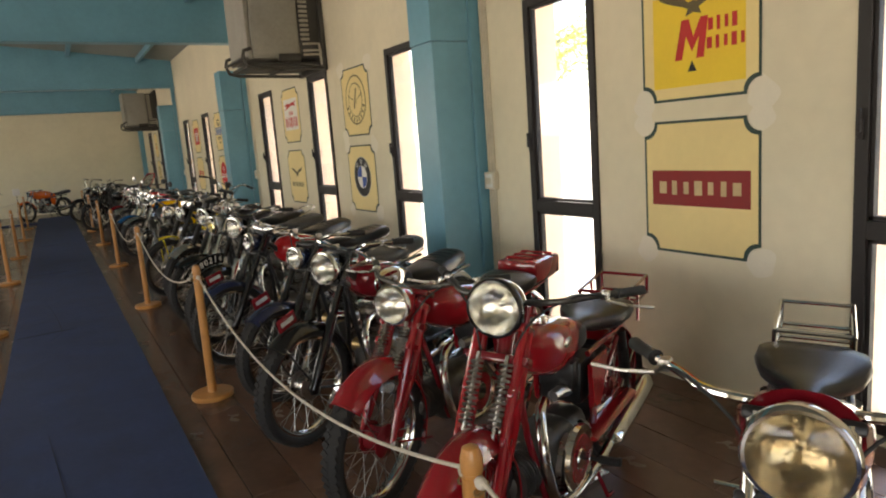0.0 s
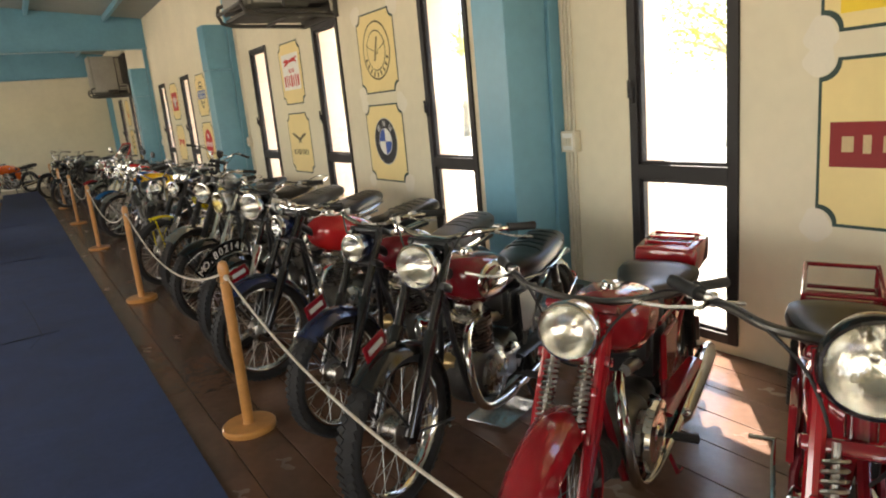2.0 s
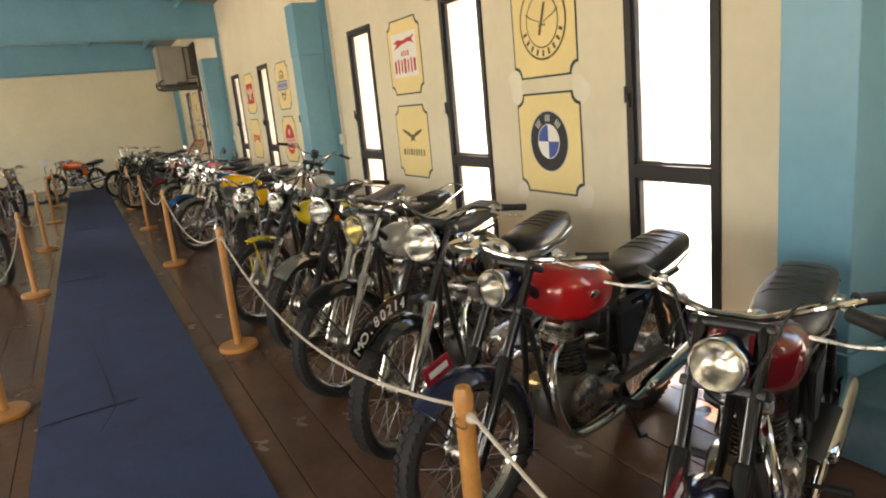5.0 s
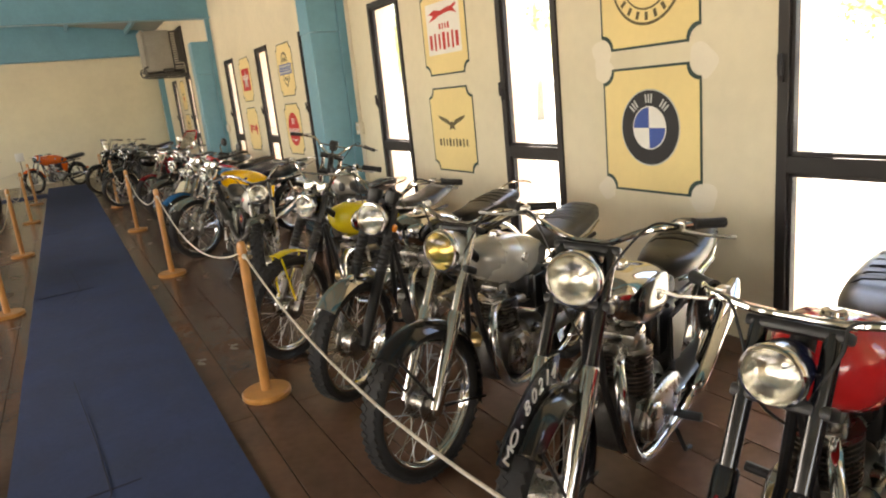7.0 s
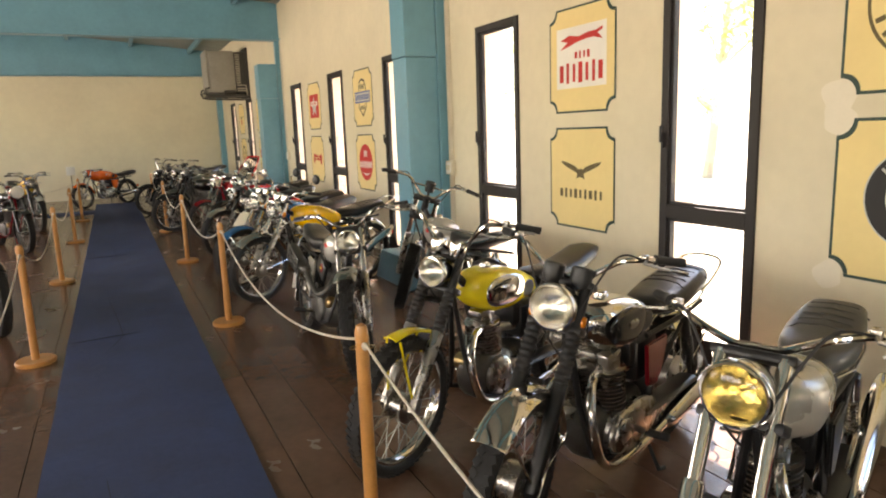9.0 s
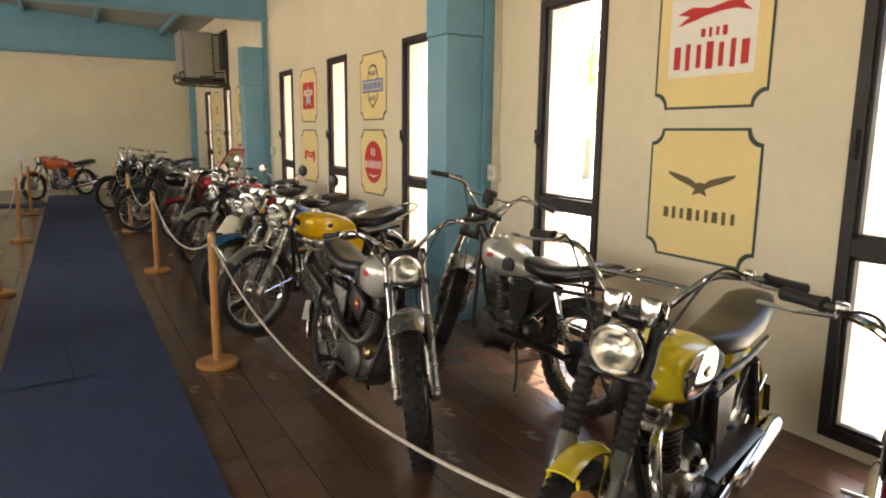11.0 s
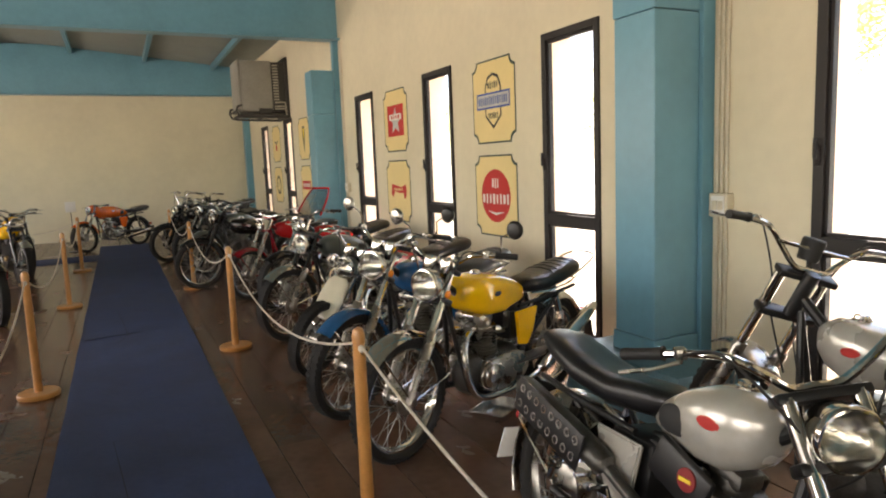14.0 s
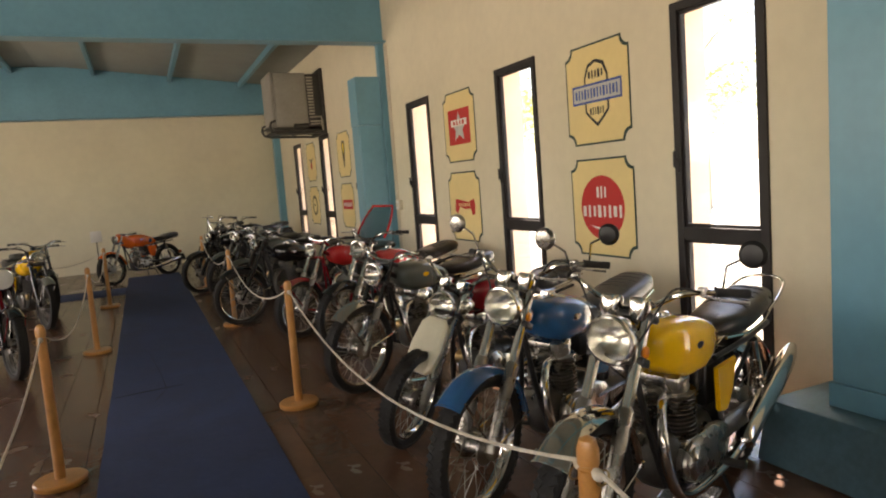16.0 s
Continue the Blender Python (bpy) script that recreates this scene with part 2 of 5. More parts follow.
def lathe(bm, origin, axis, profile, seg=24, arc=None):
    """A turned shape: profile of (along, radius) about the axis; arc (from, to) in degrees leaves it open."""
    o, d = Vector(origin), Vector(axis).normalized()
    u, v = ring_frame(d)
    n = seg + 1 if arc else seg
    a0, a1 = arc if arc else (0, 360)
    rings = []
    for h, r in profile:
        c = o + d * h
        if r < 1e-5 and not arc:
            rings.append([bm.verts.new(c)])
            continue
        rings.append([bm.verts.new(c + (u * math.cos(radians(a0 + (a1 - a0) * k / seg)) + v * math.sin(radians(a0 + (a1 - a0) * k / seg))) * r) for k in range(n)])
    for r, s in zip(rings, rings[1:]):
        m = max(len(r), len(s))
        for k in range(m if not arc else m - 1):
            q = (k + 1) % m
            if len(r) == 1:
                bm.faces.new((r[0], s[q], s[k]))
            elif len(s) == 1:
                bm.faces.new((r[k], r[q], s[0]))
            else:
                bm.faces.new((r[k], r[q], s[q], s[k]))
    return bm


def blob(bm, centre, size, rot=None, seg=20, power=1.0):
    """A rounded body; power under 1 makes it boxier."""
    got = bmesh.ops.create_uvsphere(bm, u_segments=seg, v_segments=max(8, seg // 2), radius=1)
    m = Matrix.Translation(centre) @ (rot.to_4x4() if rot else Matrix())
    for vert in got["verts"]:
        c = [math.copysign(abs(a) ** power, a) * s for a, s in zip(vert.co, size)]
        vert.co = m @ Vector(c)
    return bm


def loft(bm, sections, seg=16, cap=True):
    """Skin over upright oval sections along local x: (x, z middle, half width, half height up, half height down, boxiness)."""
    rings = []
    for x, z, w, up, dn, pw in sections:
        ring = []
        for k in range(seg):
            a = 2 * math.pi * k / seg
            c, s = math.cos(a), math.sin(a)
            y = math.copysign(abs(c) ** pw, c) * w
            h = math.copysign(abs(s) ** pw, s) * (up if s > 0 else dn)
            ring.append(bm.verts.new((x, y, z + h)))
        rings.append(ring)
    for r, s in zip(rings, rings[1:]):
        for k in range(seg):
            bm.faces.new((r[k], r[(k + 1) % seg], s[(k + 1) % seg], s[k]))
    if cap:
        bm.faces.new(rings[0][::-1])
        bm.faces.new(rings[-1])
    return bm


def polygon(bm, points, depth, axis):
    """A flat outline of 3D points given thickness along axis."""
    a = [bm.verts.new(p) for p in points]
    b = [bm.verts.new(Vector(p) + Vector(axis) * depth) for p in points]
    bm.faces.new(a)
    bm.faces.new(b[::-1])
    for k in range(len(a)):
        bm.faces.new((a[k], b[k], b[(k + 1) % len(a)], a[(k + 1) % len(a)]))
    return bm


def arc_points(centre, r, a0, a1, n, y=0.0):
    return [(centre[0] + r * math.cos(radians(a0 + (a1 - a0) * k / n)), y, centre[1] + r * math.sin(radians(a0 + (a1 - a0) * k / n))) for k in range(n + 1)]


def nm():
    return bmesh.new()

# ---- the hall ----
def structure(ob, label, category):
    return tagged(ob, label, category, kind="structure")


def window_wall():
    """The wall with tall narrow windows down to the floor, of one mesh with openings right through."""
    bm = nm()
    edges = sorted([(y - WIN_W, y) for y in WINDOWS])
    last = SOUTH
    for lo, hi in edges:
        span_box(bm, (WALL, last, 0), (WALL + THICK, lo, 4.3))
        span_box(bm, (WALL, lo, WIN_TOP), (WALL + THICK, hi, 4.3))
        span_box(bm, (WALL, lo, -0.1), (WALL + THICK, hi, 0.06))
        last = hi
    span_box(bm, (WALL, last, 0), (WALL + THICK, NORTH, 4.3))
    structure(part("wall_east", bm, PLASTER, smooth=False), "cream plastered wall with tall narrow windows", "wall")
    bm = nm()
    for lo, hi in edges:
        for y in (lo + 0.001, hi - 0.013):
            span_box(bm, (WALL + 0.075, y, 0.06), (WALL + THICK + 0.02, y + 0.012, WIN_TOP))
        span_box(bm, (WALL + 0.075, lo, WIN_TOP - 0.013), (WALL + THICK + 0.02, hi, WIN_TOP - 0.001))
    structure(part("trim_reveals", bm, SALMON, smooth=False), "salmon plastered outer window reveals", "reveal")


def window(k, y):
    lo, hi, f = y - WIN_W, y, 0.062
    w = base("window_%d" % (k + 1), pose(0, 0, 0), "tall narrow window with dark brown metal frame", "window", kind="structure")
    bm = nm()
    for a, b in (((lo, 0.06), (lo + f, WIN_TOP)), ((hi - f, 0.06), (hi, WIN_TOP)), ((lo + f, WIN_TOP - f), (hi - f, WIN_TOP)), ((lo + f, 0.06), (hi - f, 0.12)), ((lo + f, 1.005), (hi - f, 1.095))):
        span_box(bm, (WALL - 0.018, a[0], a[1]), (WALL + 0.06, b[0], b[1]), 0.004)
    part("window_frame", bm, FRAME, w, smooth=False)
    bm = nm()
    for z0, z1 in ((0.12, 1.005), (1.095, WIN_TOP - f)):
        for a, b in (((lo + f, z0), (lo + f + 0.02, z1)), ((hi - f - 0.02, z0), (hi - f, z1)), ((lo + f, z0), (hi - f, z0 + 0.02)), ((lo + f, z1 - 0.02), (hi - f, z1))):
            span_box(bm, (WALL + 0.002, a[0], a[1]), (WALL + 0.045, b[0], b[1]))
    part("glazing_bead", bm, FRAME, w, smooth=False)
    for z0, z1 in ((0.135, 0.99), (1.11, WIN_TOP - f - 0.015)):
        g = part("pane", span_box(nm(), (WALL + 0.02, lo + f + 0.01, z0), (WALL + 0.026, hi - f - 0.01, z1)), GLASS, w, smooth=False)
        g.visible_shadow = False
    bm = nm()
    box(bm, (WALL - 0.026, hi - 0.03, 1.52), (0.02, 0.022, 0.10), bevel=0.004)
    box(bm, (WALL - 0.045, hi - 0.03, 1.56), (0.02, 0.018, 0.11), bevel=0.004)
    part("handle", bm, FRAME, w, "dark window handle")


def shell():
    bm = nm()
    span_box(bm, (WEST - 0.3, NORTH, 0), (WALL + THICK, NORTH + 0.3, 5.4))
    structure(part("wall_north", bm, END_PLASTER, smooth=False), "plain cream plastered end wall", "wall")
    bm = nm()
    span_box(bm, (WEST - 0.3, SOUTH - 0.3, 0), (-4.62, SOUTH, 5.4))
    span_box(bm, (-0.18, SOUTH - 0.3, 0), (WALL + THICK, SOUTH, 5.4))
    span_box(bm, (-4.62, SOUTH - 0.3, 2.62), (-0.18, SOUTH, 5.4))
    span_box(bm, (-4.62, SOUTH - 0.3, 0), (-0.18, SOUTH, 0.28))
    structure(part("wall_south", bm, END_PLASTER, smooth=False), "plain cream plastered wall", "wall")
    bm = nm()
    last = SOUTH
    for k in range(4):
        c = -1.0 + 7.4 * k
        span_box(bm, (WEST - 0.3, last, 0), (WEST, c - 2.8, 4.3))
        span_box(bm, (WEST - 0.3, c - 2.8, 0), (WEST, c + 2.8, 1.5))
        span_box(bm, (WEST - 0.3, c - 2.8, 3.1), (WEST, c + 2.8, 4.3))
        last = c + 2.8
    span_box(bm, (WEST - 0.3, last, 0), (WEST, NORTH, 4.3))
    structure(part("wall_west", bm, PLASTER, smooth=False), "plain cream plastered wall with window openings", "wall")
    ridge = (WALL + WEST) / 2
    bm = nm()
    lo, hi = SOUTH - 0.3, NORTH + 0.3
    for x0, z0, x1, z1 in ((WALL + THICK, 4.22, ridge, 4.75), (ridge, 4.75, WEST - 0.3, 4.22)):
        polygon(bm, [(x0, lo, z0), (x1, lo, z1), (x1, hi, z1), (x0, hi, z0)], 0.1, (0, 0, 1))
    structure(part("ceiling", bm, CEIL, smooth=False), "grey sloping panel ceiling", "ceiling")
    structure(part("floor", span_box(nm(), (WEST - 0.3, SOUTH - 0.3, -0.12), (WALL + 0.07, NORTH + 0.3, -0.02)), GAP, smooth=False), "dark brown wooden board floor", "floor")


PILLARS = [3.67, 11.08, 18.46]


def beam(y, label):
    b = base("steel_beam", pose(0, y, 0), label, "beam", "roof beams", kind="structure")
    lo, hi = WEST, WALL - 0.002
    part("web", span_box(nm(), (lo, -0.012, 3.56), (hi, 0.012, 4.70)), BLUE, b, smooth=False)
    part("bottom_flange", span_box(nm(), (lo, -0.13, 3.535), (hi, 0.13, 3.56), 0.003), BLUE, b, smooth=False)


def pillar(k, y, rise=0.0):
    """A steel column by the wall, boxed in by a painted casing."""
    p = base("pillar_%d" % (k + 1), pose(0, y, 0), "blue painted steel column with boxed casing", "column", kind="structure")
    part("column", span_box(nm(), (WALL - 0.10, -0.128, 0), (WALL - 0.002, -0.02, 3.535), 0.004), BLUE, p, smooth=False)
    part("casing", span_box(nm(), (WALL - 0.46, -0.10, rise + 0.12), (WALL - 0.102, 0.25, 2.40), 0.006), BLUE, p, smooth=False)
    part("upper_casing", span_box(nm(), (WALL - 0.467, -0.107, 2.404), (WALL - 0.104, 0.257, 3.08), 0.006), BLUE, p, smooth=False)
    part("plinth", span_box(nm(), (WALL - 0.472, -0.112, rise), (WALL - 0.104, 0.262, rise + 0.118), 0.004), BLUE, p, smooth=False)
    if rise:
        # low painted footing with a battered front; its dark colour holds the bikes' shade
        bm = span_box(nm(), (WALL - 0.69, -0.44, 0.0), (WALL - 0.004, 0.51, rise - 0.003), 0.02)
        for v in bm.verts:
            if v.co.x < WALL - 0.5:
                v.co.x += 0.085 * v.co.z / rise
        part("footing", bm, SHADED_BLUE, p, "low blue painted footing with shade put into its colour")
    for i in range(3):
        part("conduit", rod(nm(), (WALL - 0.012, -0.165 - 0.035 * i, 0.1), (WALL - 0.012, -0.165 - 0.035 * i, 3.5), 0.010, seg=8), PLASTIC, p, "cream cable conduit")


def switch(y):
    s = base("light_switch", pose(WALL - 0.02, y, 1.24), "cream plastic wall switch box", "switch", "wall switches")
    part("box", box(nm(), (-0.008, 0, 0), (0.056, 0.14, 0.145), bevel=0.006), PLASTIC, s)
    part("plate", box(nm(), (-0.039, 0, 0), (0.006, 0.10, 0.115), bevel=0.002), PAPER, s)
    for dy in (-0.022, 0.022):
        part("rocker", box(nm(), (-0.045, dy, 0), (0.008, 0.036, 0.055), bevel=0.003), PLASTIC, s)


def air_conditioner(y):
    """A cooling unit hung on the wall on a pipe cradle."""
    a = base("air_conditioner", pose(WALL, y, 2.62), "grey wall-hung air conditioning unit on a bracket", "air conditioner", "air conditioners")
    part("body", span_box(nm(), (-0.93, 0.03, 0.13), (-0.33, 0.95, 1.12), 0.02), ACGREY, a)
    part("front_panel", span_box(nm(), (-0.99, 0.05, 0.12), (-0.935, 0.93, 1.14), 0.015), ACGREY, a)
    part("side_panel", span_box(nm(), (-0.90, 0.012, 0.16), (-0.36, 0.026, 1.10), 0.004), ACGREY, a)
    part("coil_casing", span_box(nm(), (-0.325, 0.05, 0.13), (-0.06, 0.93, 1.10), 0.012), ACDARK, a)
    for i in range(13):
        part("louvre", box(nm(), (-0.255, 0.035, 0.36 + 0.056 * i), (0.11, 0.03, 0.03), bevel=0.004), ACLIGHT, a)
    part("wall_plate", span_box(nm(), (-0.055, 0.0, -0.02), (-0.004, 1.0, 1.2), 0.004), ACDARK, a)
    bm = nm()
    for dy in (0.04, 0.92):
        sweep(bm, [(-0.02, dy, 0.0), (-0.9, dy, 0.02), (-1.02, dy, 0.05), (-1.06, dy, 0.14), (-1.04, dy, 0.22), (-0.95, dy, 0.25)], 0.022, 8)
    rod(bm, (-1.05, 0.04, 0.14), (-1.05, 0.92, 0.14), 0.02)
    rod(bm, (-0.5, 0.04, 0.02), (-0.5, 0.92, 0.02), 0.02)
    part("bracket", bm, ACDARK, a, "dark steel pipe bracket")
    part("drip_tray", span_box(nm(), (-0.98, 0.06, 0.045), (-0.08, 0.92, 0.085), 0.01), ACDARK, a)
    bm = nm()
    for i, z in enumerate((0.22, 0.30, 0.17)):
        sweep(bm, [(-0.30, 0.03, z), (-0.2, -0.01, z), (-0.10, -0.01, z), (-0.07, 0.02, z - 0.12)], 0.016, 8)
    part("pipe", bm, ACLIGHT, a)
    part("motor", lathe(nm(), (-0.62, 0.0, 0.13), (1, 0, 0), [(0, 0), (0, 0.05), (0.26, 0.05), (0.26, 0)], 16), ACDARK, a)


def floorboards():
    """Wide floorboards along the hall; joined where they lie far from the aisle."""
    holder = base("floorboards", pose(0, 0, 0), "worn dark brown wooden floorboards", "floor", kind="structure")
    wide, rnd, meshes = 0.245, random.Random(4), {}
    far = nm()
    x, col = WEST, 0
    while x < WALL + 0.02:
        w = min(wide, WALL + 0.02 - x)
        y = SOUTH - rnd.random() * 2.2
        while y < NORTH:
            ln = 2.45
            y1 = min(y + ln, NORTH)
            if 0.1 < x + w / 2 < WALL and -1.5 < y1 and y < 21:
                key = (round(w, 3), round(y1 - max(y, SOUTH), 3))
                if key not in meshes:
                    bm = box(nm(), (0, 0, 0), (key[0] - 0.005, key[1] - 0.005, 0.022), bevel=0.002)
                    me = bpy.data.meshes.new("board")
                    bm.to_mesh(me)
                    bm.free()
                    me.materials.append(PLANK)
                    meshes[key] = me
                ob = new("board", meshes[key])
                ob.location = (x + w / 2, (max(y, SOUTH) + y1) / 2, -0.011 - 0.0012 * rnd.random())
                ob.parent = holder
            else:
                span_box(far, (x + 0.0025, max(y, SOUTH) + 0.0025, -0.022), (x + w - 0.0025, y1 - 0.0025, -0.0005))
            y = y1
        x += wide
    tagged(part("outer_boards", far, PLANK, holder, smooth=False), kind="stuff")


def carpet():
    bm = nm()
    nx, ny = 6, 120
    x0, x1, y0, y1 = -0.745, 0.25, SOUTH + 0.3, 24.6
    grid = [[bm.verts.new((x0 + (x1 - x0) * i / nx + (0.006 * noise.noise((j * 0.3, i, 0)) if i in (0, nx) else 0), y0 + (y1 - y0) * j / ny, 0.006 + 0.004 * max(0, noise.noise((i * 0.9, j * 0.45, 3))))) for i in range(nx + 1)] for j in range(ny + 1)]
    for j in range(ny):
        for i in range(nx):
            bm.faces.new((grid[j][i], grid[j][i + 1], grid[j + 1][i + 1], grid[j + 1][i]))
    edge = bmesh.ops.extrude_face_region(bm, geom=list(bm.faces))
    for v in edge["geom"]:
        if isinstance(v, bmesh.types.BMVert):
            v.co.z += 0.004
    c = part("carpet_runner", bm, CARPET)
    structure(c, "long blue carpet runner on the floor", "carpet")
    bm = span_box(nm(), (-6.4, 21.9, 0.001), (-0.752, 22.9, 0.008), 0.002)
    structure(part("carpet_runner", bm, CARPET), "blue cross runner carpet by the end wall", "carpet")
    # creases with their shade put into a dark colour, and tape over the joins
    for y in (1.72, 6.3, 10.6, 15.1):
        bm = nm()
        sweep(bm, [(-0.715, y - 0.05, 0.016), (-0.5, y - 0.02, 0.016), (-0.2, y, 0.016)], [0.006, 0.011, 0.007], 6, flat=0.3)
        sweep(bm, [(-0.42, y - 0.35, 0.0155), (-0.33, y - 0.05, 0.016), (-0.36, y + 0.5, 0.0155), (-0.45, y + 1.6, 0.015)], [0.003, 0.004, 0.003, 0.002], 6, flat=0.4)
        tagged(part("carpet_crease", bm, SEAM_SHADE), "crease in the blue carpet with its shade as dark colour", "carpet crease", "carpet creases", kind="structure")


window_wall()
shell()
for k, y in enumerate(WINDOWS):
    window(k, y)
for k, y in enumerate(PILLARS):
    pillar(k, y, (0.25, 0.31, 0.0)[k])
    beam(y - 0.10, "deep blue steel roof beam")
beam(NORTH - 0.28, "deep blue steel roof beam by the end wall")
bm = nm()
for y in (NORTH - 0.30,):
    structure(part("pillar_corner", span_box(bm, (WALL - 0.16, y - 0.12, 0), (WALL - 0.002, y + 0.1, 3.535), 0.004), BLUE, smooth=False), "blue steel corner column", "column")
for y in (3.46, 10.87, 18.15):
    switch(y)
for y in (7.0, 21.75):
    air_conditioner(y)
for x in (2.2, 0.6, -1.0, -2.6, -4.2, -5.8):
    z = 4.75 - 0.53 * abs(x - (WALL + WEST) / 2) / (WALL + THICK - (WALL + WEST) / 2)
    bm = span_box(nm(), (x - 0.04, SOUTH, z - 0.13), (x + 0.04, NORTH, z - 0.005))
    structure(part("purlin", bm, BLUE, smooth=False), "blue steel roof purlin", "purlin")
carpet()

# ---- motorcycles ----
def wheel(parent, name, c, radius, half, rim_mat, hub_r, turn, knobs=False, drum=1, spokes=32, hub_mat=None):
    """A spoked wheel about the local y axis at c; turn is applied to all its points."""
    hub_mat = hub_mat or ALLOY
    c = Vector(c)
    tall = 0.062 if not knobs else 0.068
    prof, n = [], 14
    for k in range(n + 1):
        a = 2 * math.pi * k / n
        s = math.sin(a)
        prof.append((half * math.copysign(abs(math.cos(a)) ** 0.8, math.cos(a)), radius - tall / 2 + tall / 2 * math.copysign(abs(s) ** 0.85, s) - (0.004 if k in (3, 4) and not knobs else 0)))
    bm = lathe(nm(), c, (0, 1, 0), prof, 44)
    bm.transform(turn)
    w = part(name, bm, RUBBER, parent)
    bm = nm()
    if knobs:
        for k in range(40):
            for row, dy in enumerate((-0.036, -0.012, 0.012, 0.036)):
                a = 2 * math.pi * (k + 0.5 * (row % 2)) / 40
                r = radius - 0.001 - 0.006 * abs(dy) / 0.036
                rot = Matrix.Rotation(-a, 3, "Y")
                box(bm, c + Vector((math.cos(a) * r, dy, math.sin(a) * r)), (0.020, 0.018, 0.026), rot)
    else:
        for k in range(56):
            for dy in (-0.55, 0.55):
                a = 2 * math.pi * (k + (0.5 if dy > 0 else 0)) / 56
                rot = Matrix.Rotation(-a, 3, "Y") @ Matrix.Rotation(dy * 0.9, 3, "X")
                box(bm, c + Vector((math.cos(a) * (radius - 0.0055), dy * half, math.sin(a) * (radius - 0.0055))), (0.010, half * 0.62, 0.024), rot)
    bm.transform(turn)
    tagged(part("tread", bm, RUBBER, w), kind="stuff")
    rim = radius - tall + 0.004
    bm = lathe(nm(), c, (0, 1, 0), [(-0.030, rim + 0.006), (-0.030, rim - 0.008), (-0.018, rim - 0.012), (-0.008, rim - 0.022), (0.008, rim - 0.022), (0.018, rim - 0.012), (0.030, rim - 0.008), (0.030, rim + 0.006)], 40)
    bm.transform(turn)
    part("rim", bm, rim_mat, w)
    bm = nm()
    for k in range(spokes):
        a = 2 * math.pi * k / spokes
        side = 1 if k % 2 else -1
        b = a + (0.42 if (k // 2) % 2 else -0.42)
        p = c + Vector((math.cos(b) * hub_r * 0.92, side * 0.042, math.sin(b) * hub_r * 0.92))
        q = c + Vector((math.cos(a) * (rim - 0.018), side * 0.006, math.sin(a) * (rim - 0.018)))
        rod(bm, p, q, 0.0021, seg=4)
    bm.transform(turn)
    part("spokes", bm, SPOKE, w)
    bm = lathe(nm(), c, (0, 1, 0), [(-0.075, 0), (-0.075, 0.012), (-0.058, 0.014), (-0.054, hub_r * 0.75), (-0.046, hub_r), (-0.038, hub_r), (-0.034, hub_r * 0.8), (0.034, hub_r * 0.8), (0.038, hub_r), (0.046, hub_r), (0.054, hub_r * 0.78), (0.058, 0.02), (0.075, 0.013), (0.075, 0)], 24)
    for k in range(6):
        a = 2 * math.pi * k / 6
        blob(bm, c + Vector((math.cos(a) * hub_r * 0.5, drum * 0.056, math.sin(a) * hub_r * 0.5)), (0.006, 0.004, 0.006), seg=8)
    bm.transform(turn)
    part("hub", bm, hub_mat, w)
    return w


def guard(parent, name, c, radius, half, a0, a1, mat, turn, deep=0.03, stays=(), stay_mat=None):
    """A curved mudguard over a wheel, from a0 to a1 degrees (0 is forwards, 90 is up)."""
    out = []
    n = 8
    for k in range(n + 1):
        f = -1 + 2 * k / n
        out.append((half * f, radius + 0.030 - deep * abs(f) ** 2.6))
    prof = out + [(y * 0.95, r - 0.004) for y, r in reversed(out)]
    bm = lathe(nm(), c, (0, 1, 0), prof + [prof[0]], 26, arc=(-a0, -a1))
    for f in (0, 1):
        a = radians(a0 if f == 0 else a1)
        pts = [(c[0] + math.cos(a) * r, c[1] + y, c[2] + math.sin(a) * r) for y, r in out]
        sweep(bm, pts, 0.0045, 6)
    bm.transform(turn)
    g = part(name, bm, mat, parent)
    for a in stays:
        for s in (-1, 1):
            e = (c[0] + math.cos(radians(a)) * (radius + 0.005), s * (half + 0.002), c[2] + math.sin(radians(a)) * (radius + 0.005))
            bm = rod(nm(), (c[0], s * 0.082, c[2]), e, 0.006, seg=6)
            bm.transform(turn)
            part("stay", bm, stay_mat or mat, g)
    return g


def coil(bm, a, b, r, wire, turns, seg=5):
    a, b = Vector(a), Vector(b)
    u, v = ring_frame(b - a)
    n = turns * 9
    sweep(bm, [a + (b - a) * k / n + (u * math.cos(2 * math.pi * k / 9) + v * math.sin(2 * math.pi * k / 9)) * r for k in range(n + 1)], wire, seg)


